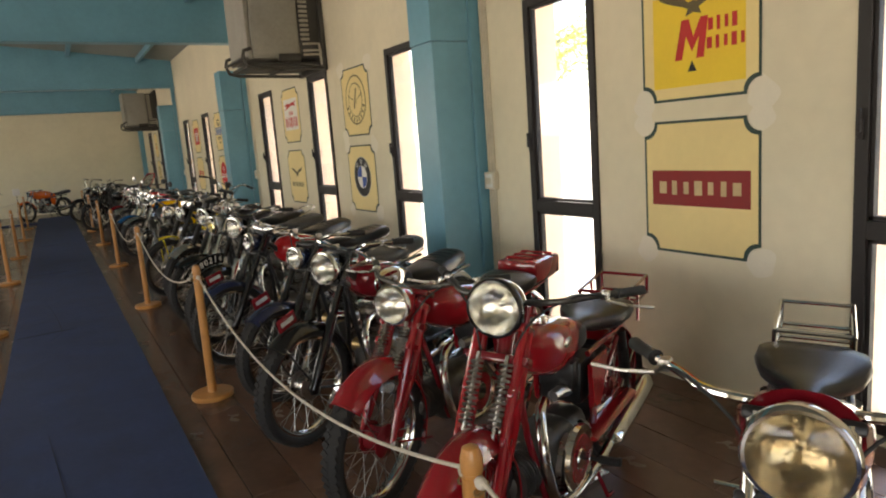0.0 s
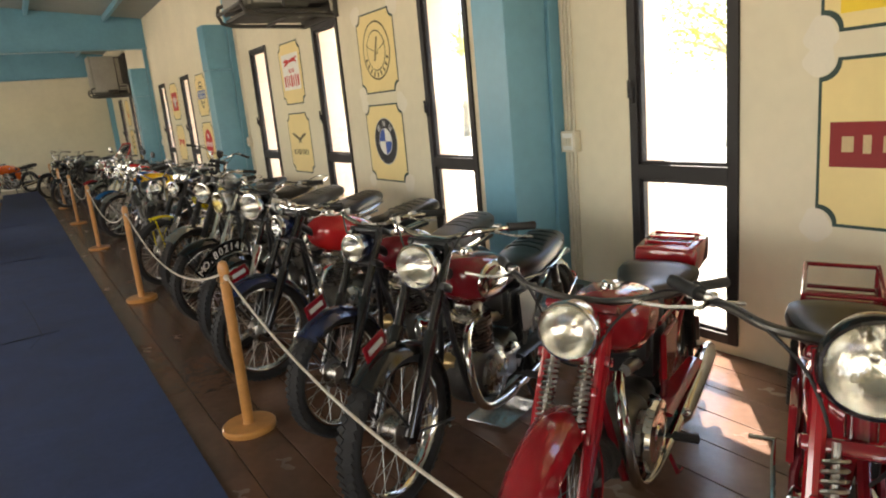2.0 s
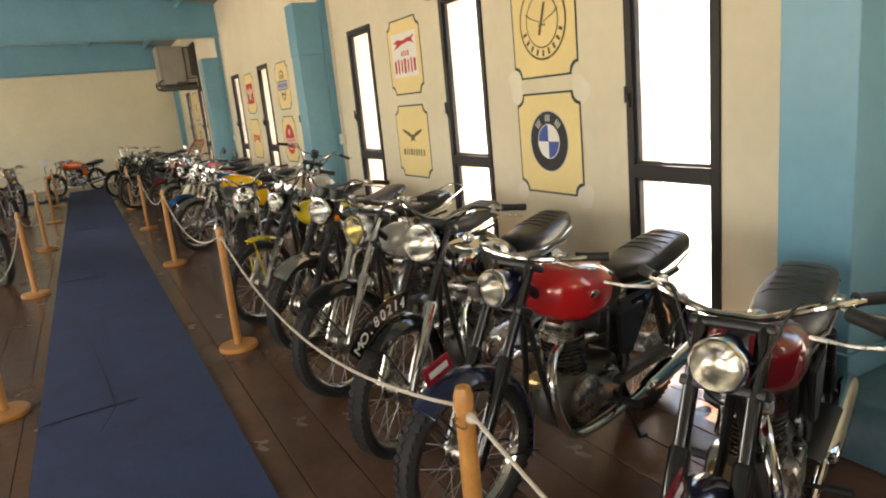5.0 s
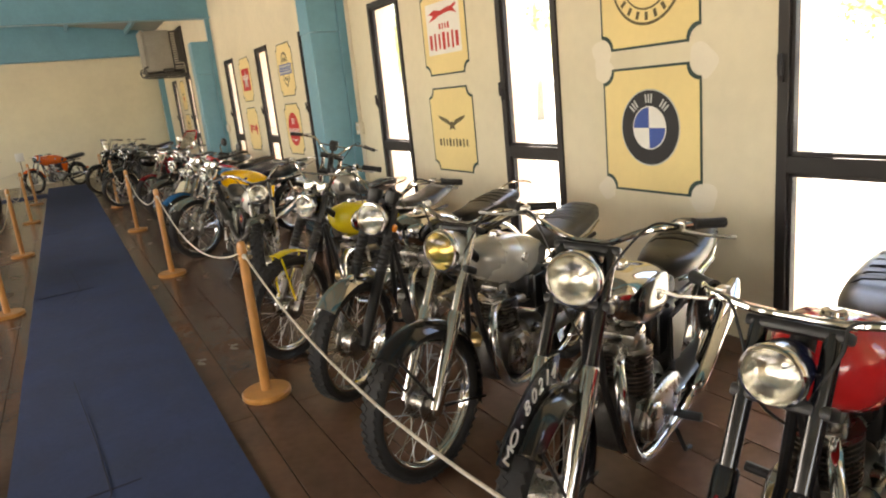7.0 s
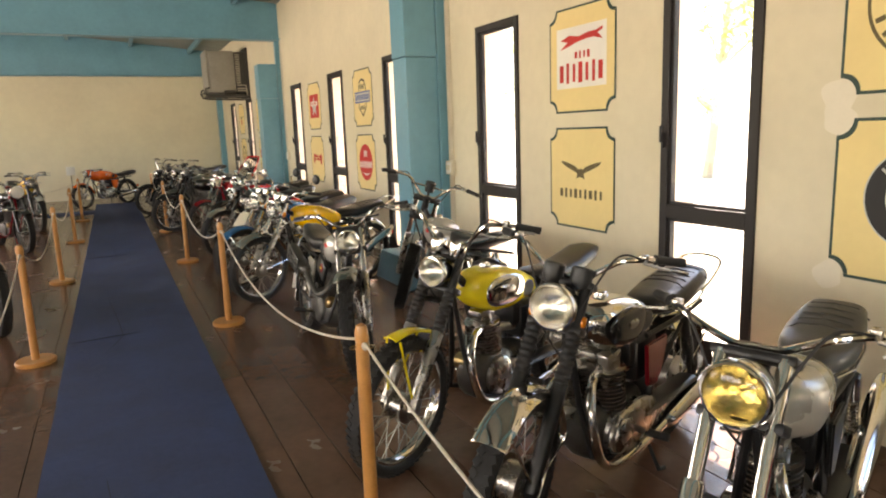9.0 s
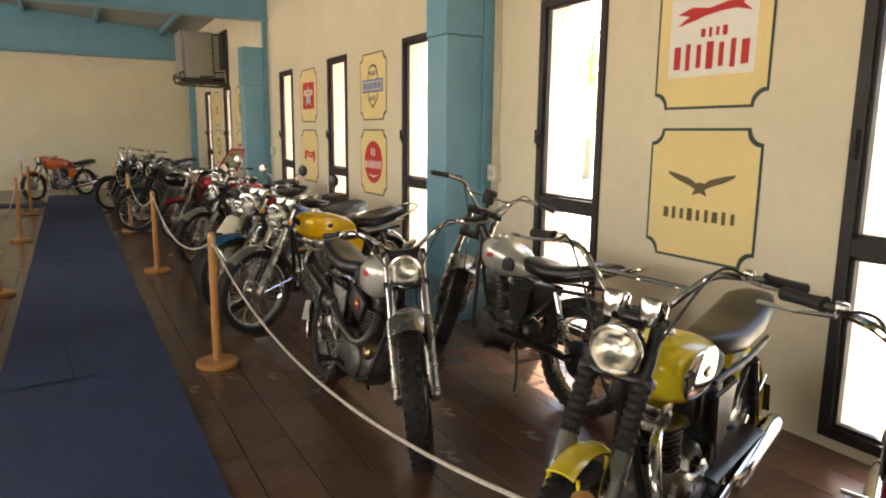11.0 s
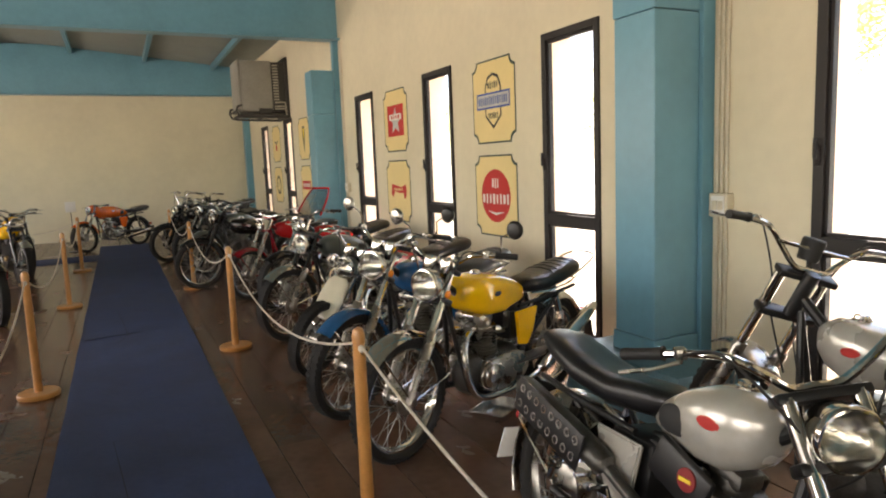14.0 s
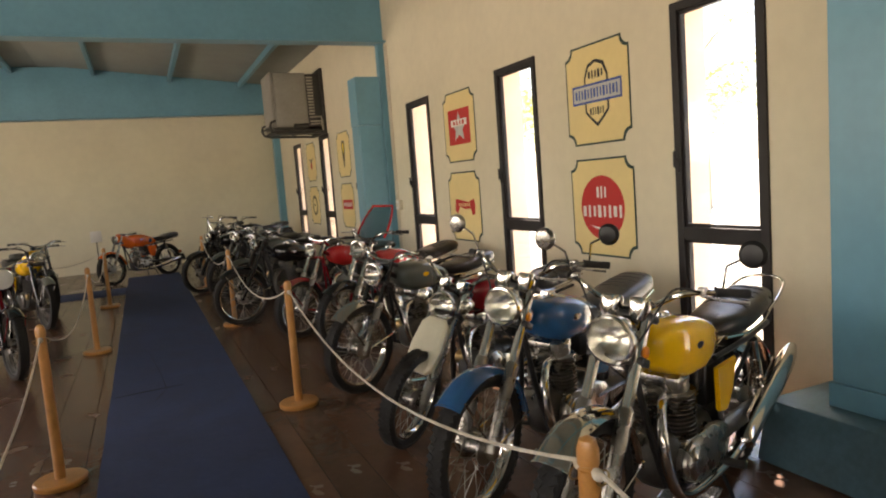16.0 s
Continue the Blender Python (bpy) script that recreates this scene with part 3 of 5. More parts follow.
def headlamp(parent, p, r, shell_mat, lens_mat, turn, tilt=0.0, rim_mat=None, long=0.13):
    d = Vector((math.cos(tilt), 0, math.sin(tilt)))
    bm = lathe(nm(), p, d, [(-long, 0), (-long * 0.96, r * 0.35), (-long * 0.8, r * 0.62), (-long * 0.5, r * 0.84), (-long * 0.2, r * 0.96), (0.0, r), (0.018, r)], 28)
    bm.transform(turn)
    h = part("headlamp", bm, shell_mat, parent)
    bm = lathe(nm(), p, d, [(0.004, r * 1.005), (0.012, r * 1.06), (0.024, r * 1.055), (0.033, r * 1.0), (0.034, r * 0.93), (0.022, r * 0.92)], 32)
    bm.transform(turn)
    part("rim", bm, rim_mat or CHROME, h)
    bm = lathe(nm(), p, d, [(0.019, r * 0.93), (-r * 0.25, r * 0.70), (-r * 0.45, r * 0.40), (-r * 0.52, r * 0.14), (-r * 0.3, r * 0.10), (-r * 0.22, 0)], 28)
    bm.transform(turn)
    part("reflector", bm, REFLECT, h)
    bm = lathe(nm(), p, d, [(0.021, 0), (0.021, r * 0.925), (0.027, r * 0.925), (0.027 + r * 0.12, r * 0.72), (0.027 + r * 0.2, r * 0.4), (0.027 + r * 0.23, 0)], 28)
    bm.transform(turn)
    lens = part("lens", bm, lens_mat, h)
    lens.visible_shadow = False
    return h


def lettering(text, size, m, mat, parent, name="number"):
    """Raised characters with the built-in font, as a mesh."""
    cu = bpy.data.curves.new(name, "FONT")
    cu.body, cu.size, cu.extrude = text, size, 0.0015
    cu.align_x = "CENTER"
    tmp = bpy.data.objects.new(name, cu)
    scene.collection.objects.link(tmp)
    me = bpy.data.meshes.new_from_object(tmp.evaluated_get(bpy.context.evaluated_depsgraph_get()))
    scene.collection.objects.unlink(tmp)
    bpy.data.objects.remove(tmp)
    me.transform(m)
    me.materials.append(mat)
    ob = new(name, me)
    if parent is not None:
        ob.parent = parent
    return ob


BIKE = dict(lens_at=None, seat_drop=0.0, seat_k=0.86, tank_back=0.09, lamp_fwd=0.085, fork_up=0.075, rack_z=0.785,  wb=1.40, rf=0.332, rr=0.322, tyre=0.046, rake=27, steer=0.0, fork="tele", slider=ALLOY, stanchion=CHROME, lamp=0.088, lamp_z=0.93, lens=LENS, shell=BLACK, lamp_rim=CHROME,
            guard="full", guard_mat=BLACK, rear_mat=None, tank=RED, tank_len=0.60, tank_h=1.0, tank_w=1.0, panel=None, badge=ALLOY, seat="dual", seat_mat=LEATHER, bar_w=0.35, bar_rise=0.05,
            bar_back=0.16, engine="single", engine_mat=ALLOY, exhaust="low", pipe_mat=CHROME, frame=SATIN, side=None, mirrors=False, rack=None, knobs=False, plate=None, rim_mat=CHROME, hub=0.075, hub_mat=ALLOY, screen=None,
            shield=None, tail=True, lean=-2.0, dials=False, cowl=None, gaiters=False, front_high=False, box=None, shield_plate=False, tank_p=1.0, spots=False, rail=False, dial_mat=CHROME, bar_mat=CHROME, reflector=None, instrument=False, round_badge=None, horn=False)


def motorcycle(x, y, heading, label, **opt):
    """A motorcycle whose front tyre meets the floor at (x, y); heading is where its tail points, in degrees."""
    o = dict(BIKE)
    o.update(opt)
    bike = base("motorcycle", pose(x, y, 0.001, 0, 0, heading + 180), label, "motorcycle", "motorcycles on display")
    I = Matrix()
    rk = radians(o["rake"])
    if o["lens_at"]:
        reach = -(o["lamp_z"] - o["rf"]) * math.tan(rk) + o["lamp_fwd"] + 0.04 + (0.03 if o["fork"] != "tele" else 0)
        side = -o["lamp_z"] * math.sin(radians(o["lean"]))
        h = radians(heading)
        x, y = x + reach * math.cos(h) - side * math.sin(h), y + reach * math.sin(h) + side * math.cos(h)
    up = Vector((-math.sin(rk), 0, math.cos(rk)))
    axle = Vector((0, 0, o["rf"]))
    fork_len = (o["lamp_z"] + o["fork_up"] - o["rf"]) / math.cos(rk)
    pivot = axle - Vector((0.045, 0, 0))
    steer = Matrix.Translation(pivot) @ Matrix.Rotation(radians(o["steer"]), 4, up) @ Matrix.Translation(-pivot)
    F = steer
    body, frame_mat = bike, o["frame"]
    wb, rr = o["wb"], o["rr"]
    rear = Vector((-wb, 0, rr))
    rear_mat = o["rear_mat"] or o["guard_mat"]

    # wheels
    wheel(bike, "front_wheel", axle, o["rf"], o["tyre"], o["rim_mat"], o["hub"], F, o["knobs"], hub_mat=o["hub_mat"])
    wheel(bike, "rear_wheel", rear, rr, o["tyre"] + 0.006, o["rim_mat"], o["hub"] + 0.01, I, o["knobs"], hub_mat=o["hub_mat"])

    # fork
    leg = 0.082 + max(0, o["tyre"] - 0.046)
    if o["fork"] == "tele":
        for s in (-1, 1):
            off = Vector((0.02, s * leg, 0))
            bm = sweep(nm(), [axle + off + Vector((-0.015, 0, 0)) - up * 0.03, axle + off, axle + off + up * 0.10, axle + off + up * fork_len * 0.52, axle + off + up * (fork_len * 0.52 + 0.012)], [0.020, 0.030, 0.029, 0.030, 0.025], 12)
            bm.transform(F)
            leg_part = part("fork_leg", bm, o["slider"], bike)
            bm = rod(nm(), axle + off + up * fork_len * 0.5, axle + off + up * fork_len, 0.0215, seg=12)
            bm.transform(F)
            part("stanchion", bm, o["stanchion"], leg_part)
            if o["gaiters"]:
                prof = []
                for k in range(17):
                    prof.append((fork_len * (0.5 + 0.26 * k / 16), 0.033 if k % 2 else 0.026))
                bm = lathe(nm(), axle + off, up, prof, 14)
                bm.transform(F)
                part("gaiter", bm, GRIP, leg_part)
    else:
        for s in (-1, 1):
            bm = nm()
            lo = axle + Vector((0, s * leg, 0))
            a, b = lo + up * fork_len * 0.5 + Vector((0.035, 0, 0)), lo + up * fork_len * 0.93 + Vector((0.03, 0, 0))
            sweep(bm, [lo, a, b], [0.016, 0.019, 0.017], 10)
            sweep(bm, [lo, lo + up * fork_len * 0.45 - Vector((0.05, 0, 0)), lo + up * fork_len * 0.88 - Vector((0.03, 0, 0))], [0.014, 0.016, 0.014], 10)
            for f in (0.42, 0.62, 0.9):
                p = lo + up * fork_len * f
                box(bm, p, (0.12, 0.018, 0.03), Matrix.Rotation(-rk, 3, "Y"), 0.004)
            bm.transform(F)
            blade = part("fork_blade", bm, o["guard_mat"], bike)
            bm = nm()
            sy = s * 0.052
            p0 = axle + Vector((0.075, sy, 0)) + up * fork_len * 0.50
            p1 = axle + Vector((0.065, sy, 0)) + up * fork_len * 0.77
            coil(bm, p0, p1, 0.021, 0.0045, 12)
            rod(bm, p0 - up * 0.03, p1 + up * 0.03, 0.008)
            bm.transform(F)
            part("spring", bm, ALLOY, blade, "worn steel fork spring")
    for f, deep in ((0.76, 0.032), (0.985, 0.028)):
        c = axle + up * fork_len * f
        bm = box(nm(), c, (0.075, 2 * leg + 0.06, deep), Matrix.Rotation(-rk, 3, "Y"), 0.008)
        bm.transform(F)
        part("fork_yoke", bm, frame_mat, bike)
    for s in (-1, 1):
        bm = sweep(nm(), [axle + Vector((0, s * 0.083, 0)), axle + Vector((0, s * 0.105, 0))], [0.016, 0.013], 6)
        bm.transform(F)
        part("axle_nut", bm, ALLOY, bike)

    # front mudguard
    gh = o["tyre"] + 0.022
    if o["guard"] == "full":
        guard(bike, "front_mudguard", axle, o["rf"], gh, 52, 202, o["guard_mat"], F, 0.045, (56, 196), frame_mat)
    elif o["guard"] == "valanced":
        guard(bike, "front_mudguard", axle, o["rf"] + 0.01, gh + 0.010, 46, 205, o["guard_mat"], F, 0.075, (200,), o["guard_mat"])
    elif o["guard"] == "slim":
        guard(bike, "front_mudguard", axle, o["rf"] + 0.008, gh, 48, 172, o["guard_mat"], F, 0.028, (55, 168), CHROME)
    elif o["guard"] == "short":
        guard(bike, "front_mudguard", axle, o["rf"] + 0.016, gh - 0.030, 76, 120, o["guard_mat"], F, 0.012, (79, 117), o["guard_mat"])
    elif o["guard"] == "high":
        guard(bike, "front_mudguard", axle + up * 0.045, o["rf"], gh + 0.004, 62, 132, o["guard_mat"], F, 0.025)
    if o["plate"]:
        r = o["rf"] + 0.085
        bm = lathe(nm(), axle, (0, 1, 0), [(-0.004, r - 0.045), (-0.004, r + 0.045), (0.004, r + 0.045), (0.004, r - 0.045), (-0.004, r - 0.045)], 16, arc=(-43, -103))
        bm.transform(F)
        pl = part("number_plate", bm, BLACK, bike, "black curved front number plate with white characters")
        for side in (-1, 1):
            for k, ch in enumerate(o["plate"]):
                a = (48 + k * 7.0) if side > 0 else (97 - k * 7.0)
                ra = radians(a)
                pos = Matrix.Translation((axle[0] + math.cos(ra) * (r - 0.026), side * 0.005, axle[2] + math.sin(ra) * (r - 0.026)))
                ang = (ra - math.pi / 2)
                basis = Matrix.Rotation(-ang, 4, "Y") @ (Matrix.Rotation(math.pi, 4, "Z") if side > 0 else Matrix()) @ Matrix.Rotation(math.pi / 2, 4, "X")
                lettering(ch, 0.072, F @ pos @ basis, WHITE, pl)
    if o["guard"] in ("full", "valanced") and o["plate"] is None and o["fork"] == "tele" and o["front_high"]:
        # small upright badge plate across the mudguard
        bm = box(nm(), axle + Vector((0.10, 0, o["rf"] + 0.062)), (0.13, 0.008, 0.075), Matrix.Rotation(0.3, 3, "Y"), 0.003)
        bm.transform(F)
        bp = part("badge_plate", bm, MAROON, bike, "small red painted plate")
        bm = box(nm(), axle + Vector((0.10, 0, o["rf"] + 0.062)), (0.09, 0.012, 0.024), Matrix.Rotation(0.3, 3, "Y"))
        bm.transform(F)
        part("bar_mark", bm, LIGHTGREY, bp)

    # headlamp and bars
    lz = o["lamp_z"]
    lx = -(lz - o["rf"]) * math.tan(rk)
    lamp_at = Vector((lx + o["lamp_fwd"] + (0.03 if o["fork"] != "tele" else 0), 0, lz))
    if o["lamp"]:
        headlamp(bike, lamp_at, o["lamp"], o["shell"], o["lens"], F, rim_mat=o["lamp_rim"])
        for s in (-1, 1):
            bm = sweep(nm(), [lamp_at + Vector((-0.05, s * o["lamp"] * 0.98, 0)), axle + up * fork_len * 0.86 + Vector((0.02, s * leg, 0))], 0.010, 8)
            bm.transform(F)
            part("lamp_bracket", bm, frame_mat, bike)
    top = axle + up * (fork_len + 0.015)
    bw, br, bb = o["bar_w"], o["bar_rise"], o["bar_back"]
    half = [Vector((0, 0.0, 0)), Vector((0, 0.06, 0)), Vector((0.01, 0.12, br * 0.45)), Vector((0.0, 0.19, br * 0.95)), Vector((-bb * 0.3, 0.25, br * 1.03)), Vector((-bb * 0.7, bw * 0.85, br)), Vector((-bb, bw, br * 0.93))]
    pts = [top + Vector((v.x, -v.y, v.z)) for v in reversed(half[1:])] + [top + v for v in half]
    bm = sweep(nm(), smooth_path(pts, 4), 0.0115, 10)
    if br > 0.12:
        rod(bm, top + Vector((0, -0.15, br * 0.65)), top + Vector((0, 0.15, br * 0.65)), 0.008)
    bm.transform(F)
    bars = part("handlebar", bm, o["bar_mat"], bike)
    for s in (-1, 1):
        e1 = top + Vector((-bb, s * bw, br * 0.93))
        e0 = top + Vector((-bb * 0.7, s * bw * 0.85, br))
        d = (e1 - e0).normalized()
        bm = lathe(nm(), e1 - d * 0.055, d, [(-0.06, 0.011), (-0.06, 0.021), (-0.055, 0.018), (-0.02, 0.0165), (0.02, 0.0165), (0.055, 0.018), (0.06, 0.017), (0.063, 0)], 12)
        bm.transform(F)
        part("grip", bm, GRIP, bars)
        g = e1 - d * 0.16
        bm = sweep(nm(), [g, g + Vector((0.05, s * 0.015, -0.006)), g + Vector((0.055, s * 0.09, -0.012)), g + Vector((0.03, s * 0.17, -0.016))], [0.008, 0.006, 0.005, 0.006], 6)
        box(bm, g, (0.035, 0.03, 0.032), bevel=0.006)
        bm.transform(F)
        part("lever", bm, ALLOY, bars)
        bm = sweep(nm(), smooth_path([g + Vector((0.02, 0, 0)), g + Vector((0.10, -s * 0.07, 0.012)), top + Vector((0.07, s * 0.11, -0.04)), axle + up * fork_len * 0.74 + Vector((0.0, s * 0.05, 0)), Vector((-0.46, s * 0.03, 0.66))], 6), 0.0042, 6)
        bm.transform(F)
        part("cable", bm, GRIP, bars)
    if o["mirrors"]:
        for s in (-1, 1):
            g = top + Vector((-bb * 0.75, s * bw * 0.8, br))
            m1 = g + Vector((0.04, s * 0.11, 0.15))
            bm = sweep(nm(), [g, g + Vector((0.03, s * 0.02, 0.10)), m1], 0.005, 6)
            bm.transform(F)
            part("mirror_stem", bm, CHROME, bars)
            bm = lathe(nm(), m1, (1, 0, 0), [(-0.008, 0), (-0.008, 0.046), (0.004, 0.049), (0.018, 0.037), (0.026, 0)], 22)
            bm.transform(F)
            part("mirror", bm, SATIN if s > 0 else ALLOY, bars, "round rear-view mirror")
    if o["dials"]:
        for s in (-1, 1):
            bm = lathe(nm(), top + Vector((0.035, s * 0.058, 0.0)), (-0.35, 0, 1), [(-0.03, 0), (-0.03, 0.03), (0.0, 0.042), (0.045, 0.043), (0.052, 0.038), (0.05, 0)], 18)
            bm.transform(F)
            part("dial", bm, o["dial_mat"], bike)
    head = axle + up * fork_len * 0.87 + Vector((-0.05, 0, 0))

    # frame
    bm = nm()
    rod(bm, axle + up * fork_len * 0.76 + Vector((-0.045, 0, 0)), axle + up * fork_len * 1.0 + Vector((-0.045, 0, 0)), 0.030, seg=12)
    seat_x, low = -0.92, 0.235
    sweep(bm, [head, (-0.62, 0, 0.71), (seat_x, 0, 0.66)], 0.022, 10)
    for s in (-1, 1):
        sweep(bm, [head + Vector((0, 0, -0.06)), (-0.41, s * 0.04, 0.52), (-0.45, s * 0.09, low + 0.04), (-0.55, s * 0.11, low), (-0.86, s * 0.11, low), (seat_x - 0.02, s * 0.11, 0.40), (seat_x, s * 0.08, 0.65)], 0.0145, 8)
        sweep(bm, [(seat_x, s * 0.09, 0.68), (-wb * 0.88, s * 0.115, 0.70), (-wb - 0.12, s * 0.11, 0.72)], 0.0125, 8)
        sweep(bm, [(seat_x + 0.02, s * 0.10, 0.32), (-wb + 0.12, s * 0.105, 0.325), (-wb, s * 0.095, rr)], 0.0175, 8)
        sweep(bm, [(seat_x - 0.02, s * 0.11, 0.42), (-wb + 0.10, s * 0.115, 0.69)], 0.011, 8)
    part("frame", bm, frame_mat, bike)
    for s in (-1, 1):
        a, b = Vector((-wb + 0.01, s * 0.125, rr + 0.05)), Vector((-wb + 0.13, s * 0.125, 0.69))
        bm = nm()
        coil(bm, a + (b - a) * 0.15, a + (b - a) * 0.68, 0.024, 0.0045, 10)
        rod(bm, a, a + (b - a) * 0.45, 0.013)
        rod(bm, a + (b - a) * 0.66, b, 0.024, seg=12)
        part("shock_absorber", bm, o["stanchion"] if o["stanchion"] is not BLACK else SATIN, bike)

    # tank
    L, H, W = o["tank_len"], o["tank_h"], o["tank_w"]
    x0 = head.x - o["tank_back"]
    if o["tank"] is not None:
        bm = loft(nm(), [(x0 - f * L, z, w * W, u * H, d, p * o["tank_p"]) for f, z, w, u, d, p in (
            (0.0, 0.83, 0.035, 0.03, 0.04, 0.8), (0.03, 0.83, 0.070, 0.055, 0.075, 0.8), (0.12, 0.82, 0.112, 0.088, 0.105, 0.75), (0.28, 0.81, 0.138, 0.108, 0.132, 0.72),
            (0.48, 0.80, 0.140, 0.105, 0.128, 0.72), (0.68, 0.785, 0.118, 0.085, 0.095, 0.75), (0.86, 0.765, 0.088, 0.055, 0.07, 0.8), (0.97, 0.75, 0.055, 0.03, 0.04, 0.85), (1.0, 0.745, 0.03, 0.012, 0.02, 0.9))], 24)
        tk = part("fuel_tank", bm, o["tank"], bike)
        part("filler_cap", lathe(nm(), (x0 - 0.30 * L, 0, 0.81 + 0.100 * H), (0, 0, 1), [(0, 0.034), (0.012, 0.034), (0.014, 0.03), (0.024, 0.028), (0.028, 0.02), (0.028, 0)], 18), CHROME, tk)
        for s in (-1, 1):
            if o["panel"]:
                part("side_panel", blob(nm(), (x0 - 0.34 * L, s * 0.126 * W, 0.805), (L * 0.27, 0.018, 0.082), seg=24, power=0.85), o["panel"], tk)
            part("badge", blob(nm(), (x0 - 0.36 * L, s * (0.1345 * W + (0.010 if o["panel"] else 0.0)), 0.812), (0.045, 0.006, 0.020), seg=14), o["badge"], tk)
            if o["tank_p"] == 1.0:
                part("knee_pad", blob(nm(), (x0 - 0.66 * L, s * 0.112 * W, 0.775), (0.07, 0.014, 0.045), seg=14, power=0.8), GRIP, tk)

    # saddle
    sx = x0 - L + 0.03
    K, Z = o["seat_k"], o["seat_drop"]
    if o["seat"] == "dual":
        bm = loft(nm(), [(sx, 0.775 - Z, 0.06, 0.03, 0.03, 0.7), (sx - K * 0.05, 0.785 - Z, 0.095, 0.045, 0.05, 0.65), (sx - K * 0.22, 0.785 - Z, 0.130, 0.045, 0.06, 0.6), (sx - K * 0.36, 0.80 - Z, 0.135, 0.055, 0.06, 0.6),
                         (sx - K * 0.52, 0.815 - Z, 0.128, 0.060, 0.055, 0.6), (sx - K * 0.66, 0.825 - Z, 0.112, 0.062, 0.05, 0.6), (sx - K * 0.72, 0.825 - Z, 0.085, 0.045, 0.035, 0.7), (sx - K * 0.74, 0.825 - Z, 0.05, 0.02, 0.02, 0.8)], 22)
        st = part("seat", bm, o["seat_mat"], bike)
        for s in (-1, 1):
            part("trim_strip", sweep(nm(), [(sx - K * 0.04, s * 0.094, 0.742 - Z), (sx - K * 0.22, s * 0.131, 0.736 - Z), (sx - K * 0.45, s * 0.133, 0.752 - Z), (sx - K * 0.68, s * 0.105, 0.782 - Z)], 0.006, 6), CHROME, st)
        for k in range(5):
            xx = sx - K * (0.30 + 0.075 * k)
            bm = sweep(nm(), [(xx, -0.125, 0.82 - Z + 0.004 * k), (xx, -0.08, 0.853 - Z + 0.006 * k), (xx, 0.0, 0.862 - Z + 0.006 * k), (xx, 0.08, 0.853 - Z + 0.006 * k), (xx, 0.125, 0.82 - Z + 0.004 * k)], 0.0035, 5)
            part("piping", bm, o["seat_mat"], st)
    elif o["seat"] == "scrambler":
        bm = loft(nm(), [(sx + 0.04, 0.80, 0.05, 0.03, 0.03, 0.8), (sx - 0.02, 0.795, 0.09, 0.045, 0.06, 0.7), (sx - 0.2, 0.775, 0.115, 0.045, 0.06, 0.65), (sx - 0.38, 0.79, 0.12, 0.055, 0.05, 0.65),
                         (sx - 0.55, 0.835, 0.11, 0.055, 0.04, 0.65), (sx - 0.64, 0.86, 0.08, 0.03, 0.03, 0.8)], 22)
        part("seat", bm, o["seat_mat"], bike)
    else:
        bm = loft(nm(), [(sx + 0.02, 0.815 - Z, 0.025, 0.02, 0.02, 0.9), (sx - 0.05, 0.82 - Z, 0.052, 0.028, 0.035, 0.85), (sx - 0.12, 0.813 - Z, 0.095, 0.032, 0.05, 0.8), (sx - 0.20, 0.815 - Z, 0.150, 0.038, 0.06, 0.75), (sx - 0.27, 0.828 - Z, 0.172, 0.044, 0.06, 0.72), (sx - 0.33, 0.838 - Z, 0.168, 0.042, 0.055, 0.72), (sx - 0.38, 0.84 - Z, 0.12, 0.022, 0.035, 0.85)], 20)
        st = part("saddle", bm, o["seat_mat"], bike)
        for s in (-1, 1):
            bm = nm()
            coil(bm, (sx - 0.28, s * 0.085, 0.70 - Z), (sx - 0.28, s * 0.085, 0.79 - Z), 0.022, 0.005, 5)
            part("saddle_spring", bm, CHROME, st)
        if o["seat"] == "solo_pad":
            part("pillion_pad", loft(nm(), [(sx - 0.42, 0.77, 0.09, 0.03, 0.03, 0.6), (sx - 0.46, 0.775, 0.11, 0.045, 0.03, 0.55), (sx - 0.66, 0.775, 0.11, 0.045, 0.03, 0.55), (sx - 0.70, 0.77, 0.09, 0.03, 0.03, 0.6)], 18), o["seat_mat"], bike)

    # rear mudguard, lamp and plate
    g = guard(bike, "rear_mudguard", rear, rr + 0.015, gh + 0.012, 62, 205, rear_mat, I, 0.05, (150,), CHROME if rear_mat is not frame_mat else frame_mat)
    if o["tail"]:
        ta = rear + Vector((math.cos(radians(158)), 0, math.sin(radians(158)))) * (rr + 0.07)
        t = part("tail_lamp", box(nm(), ta, (0.06, 0.07, 0.05), bevel=0.012), o["shell"], bike)
        part("red_lens", lathe(nm(), ta + Vector((-0.03, 0, 0)), (-1, 0, 0), [(0, 0.03), (0.02, 0.03), (0.03, 0.02), (0.032, 0)], 14), TAILRED, t)
        part("rear_plate", box(nm(), ta + Vector((-0.06, 0, -0.13)), (0.006, 0.17, 0.15), Matrix.Rotation(0.25, 3, "Y"), 0.002), PAPER if o["knobs"] else SATIN, t)

    # engine
    em = o["engine_mat"]
    bm = blob(nm(), (-0.64, 0, 0.335), (0.175, 0.115, 0.14), seg=24, power=0.7)
    blob(bm, (-0.82, 0, 0.345), (0.15, 0.095, 0.11), seg=20, power=0.7)
    eng = part("engine", bm, CASTING, bike)
    for s in (-1, 1):
        part("side_cover", loft_cover(s), em if s > 0 else o["pipe_mat"] if em is ALLOY else em, eng)
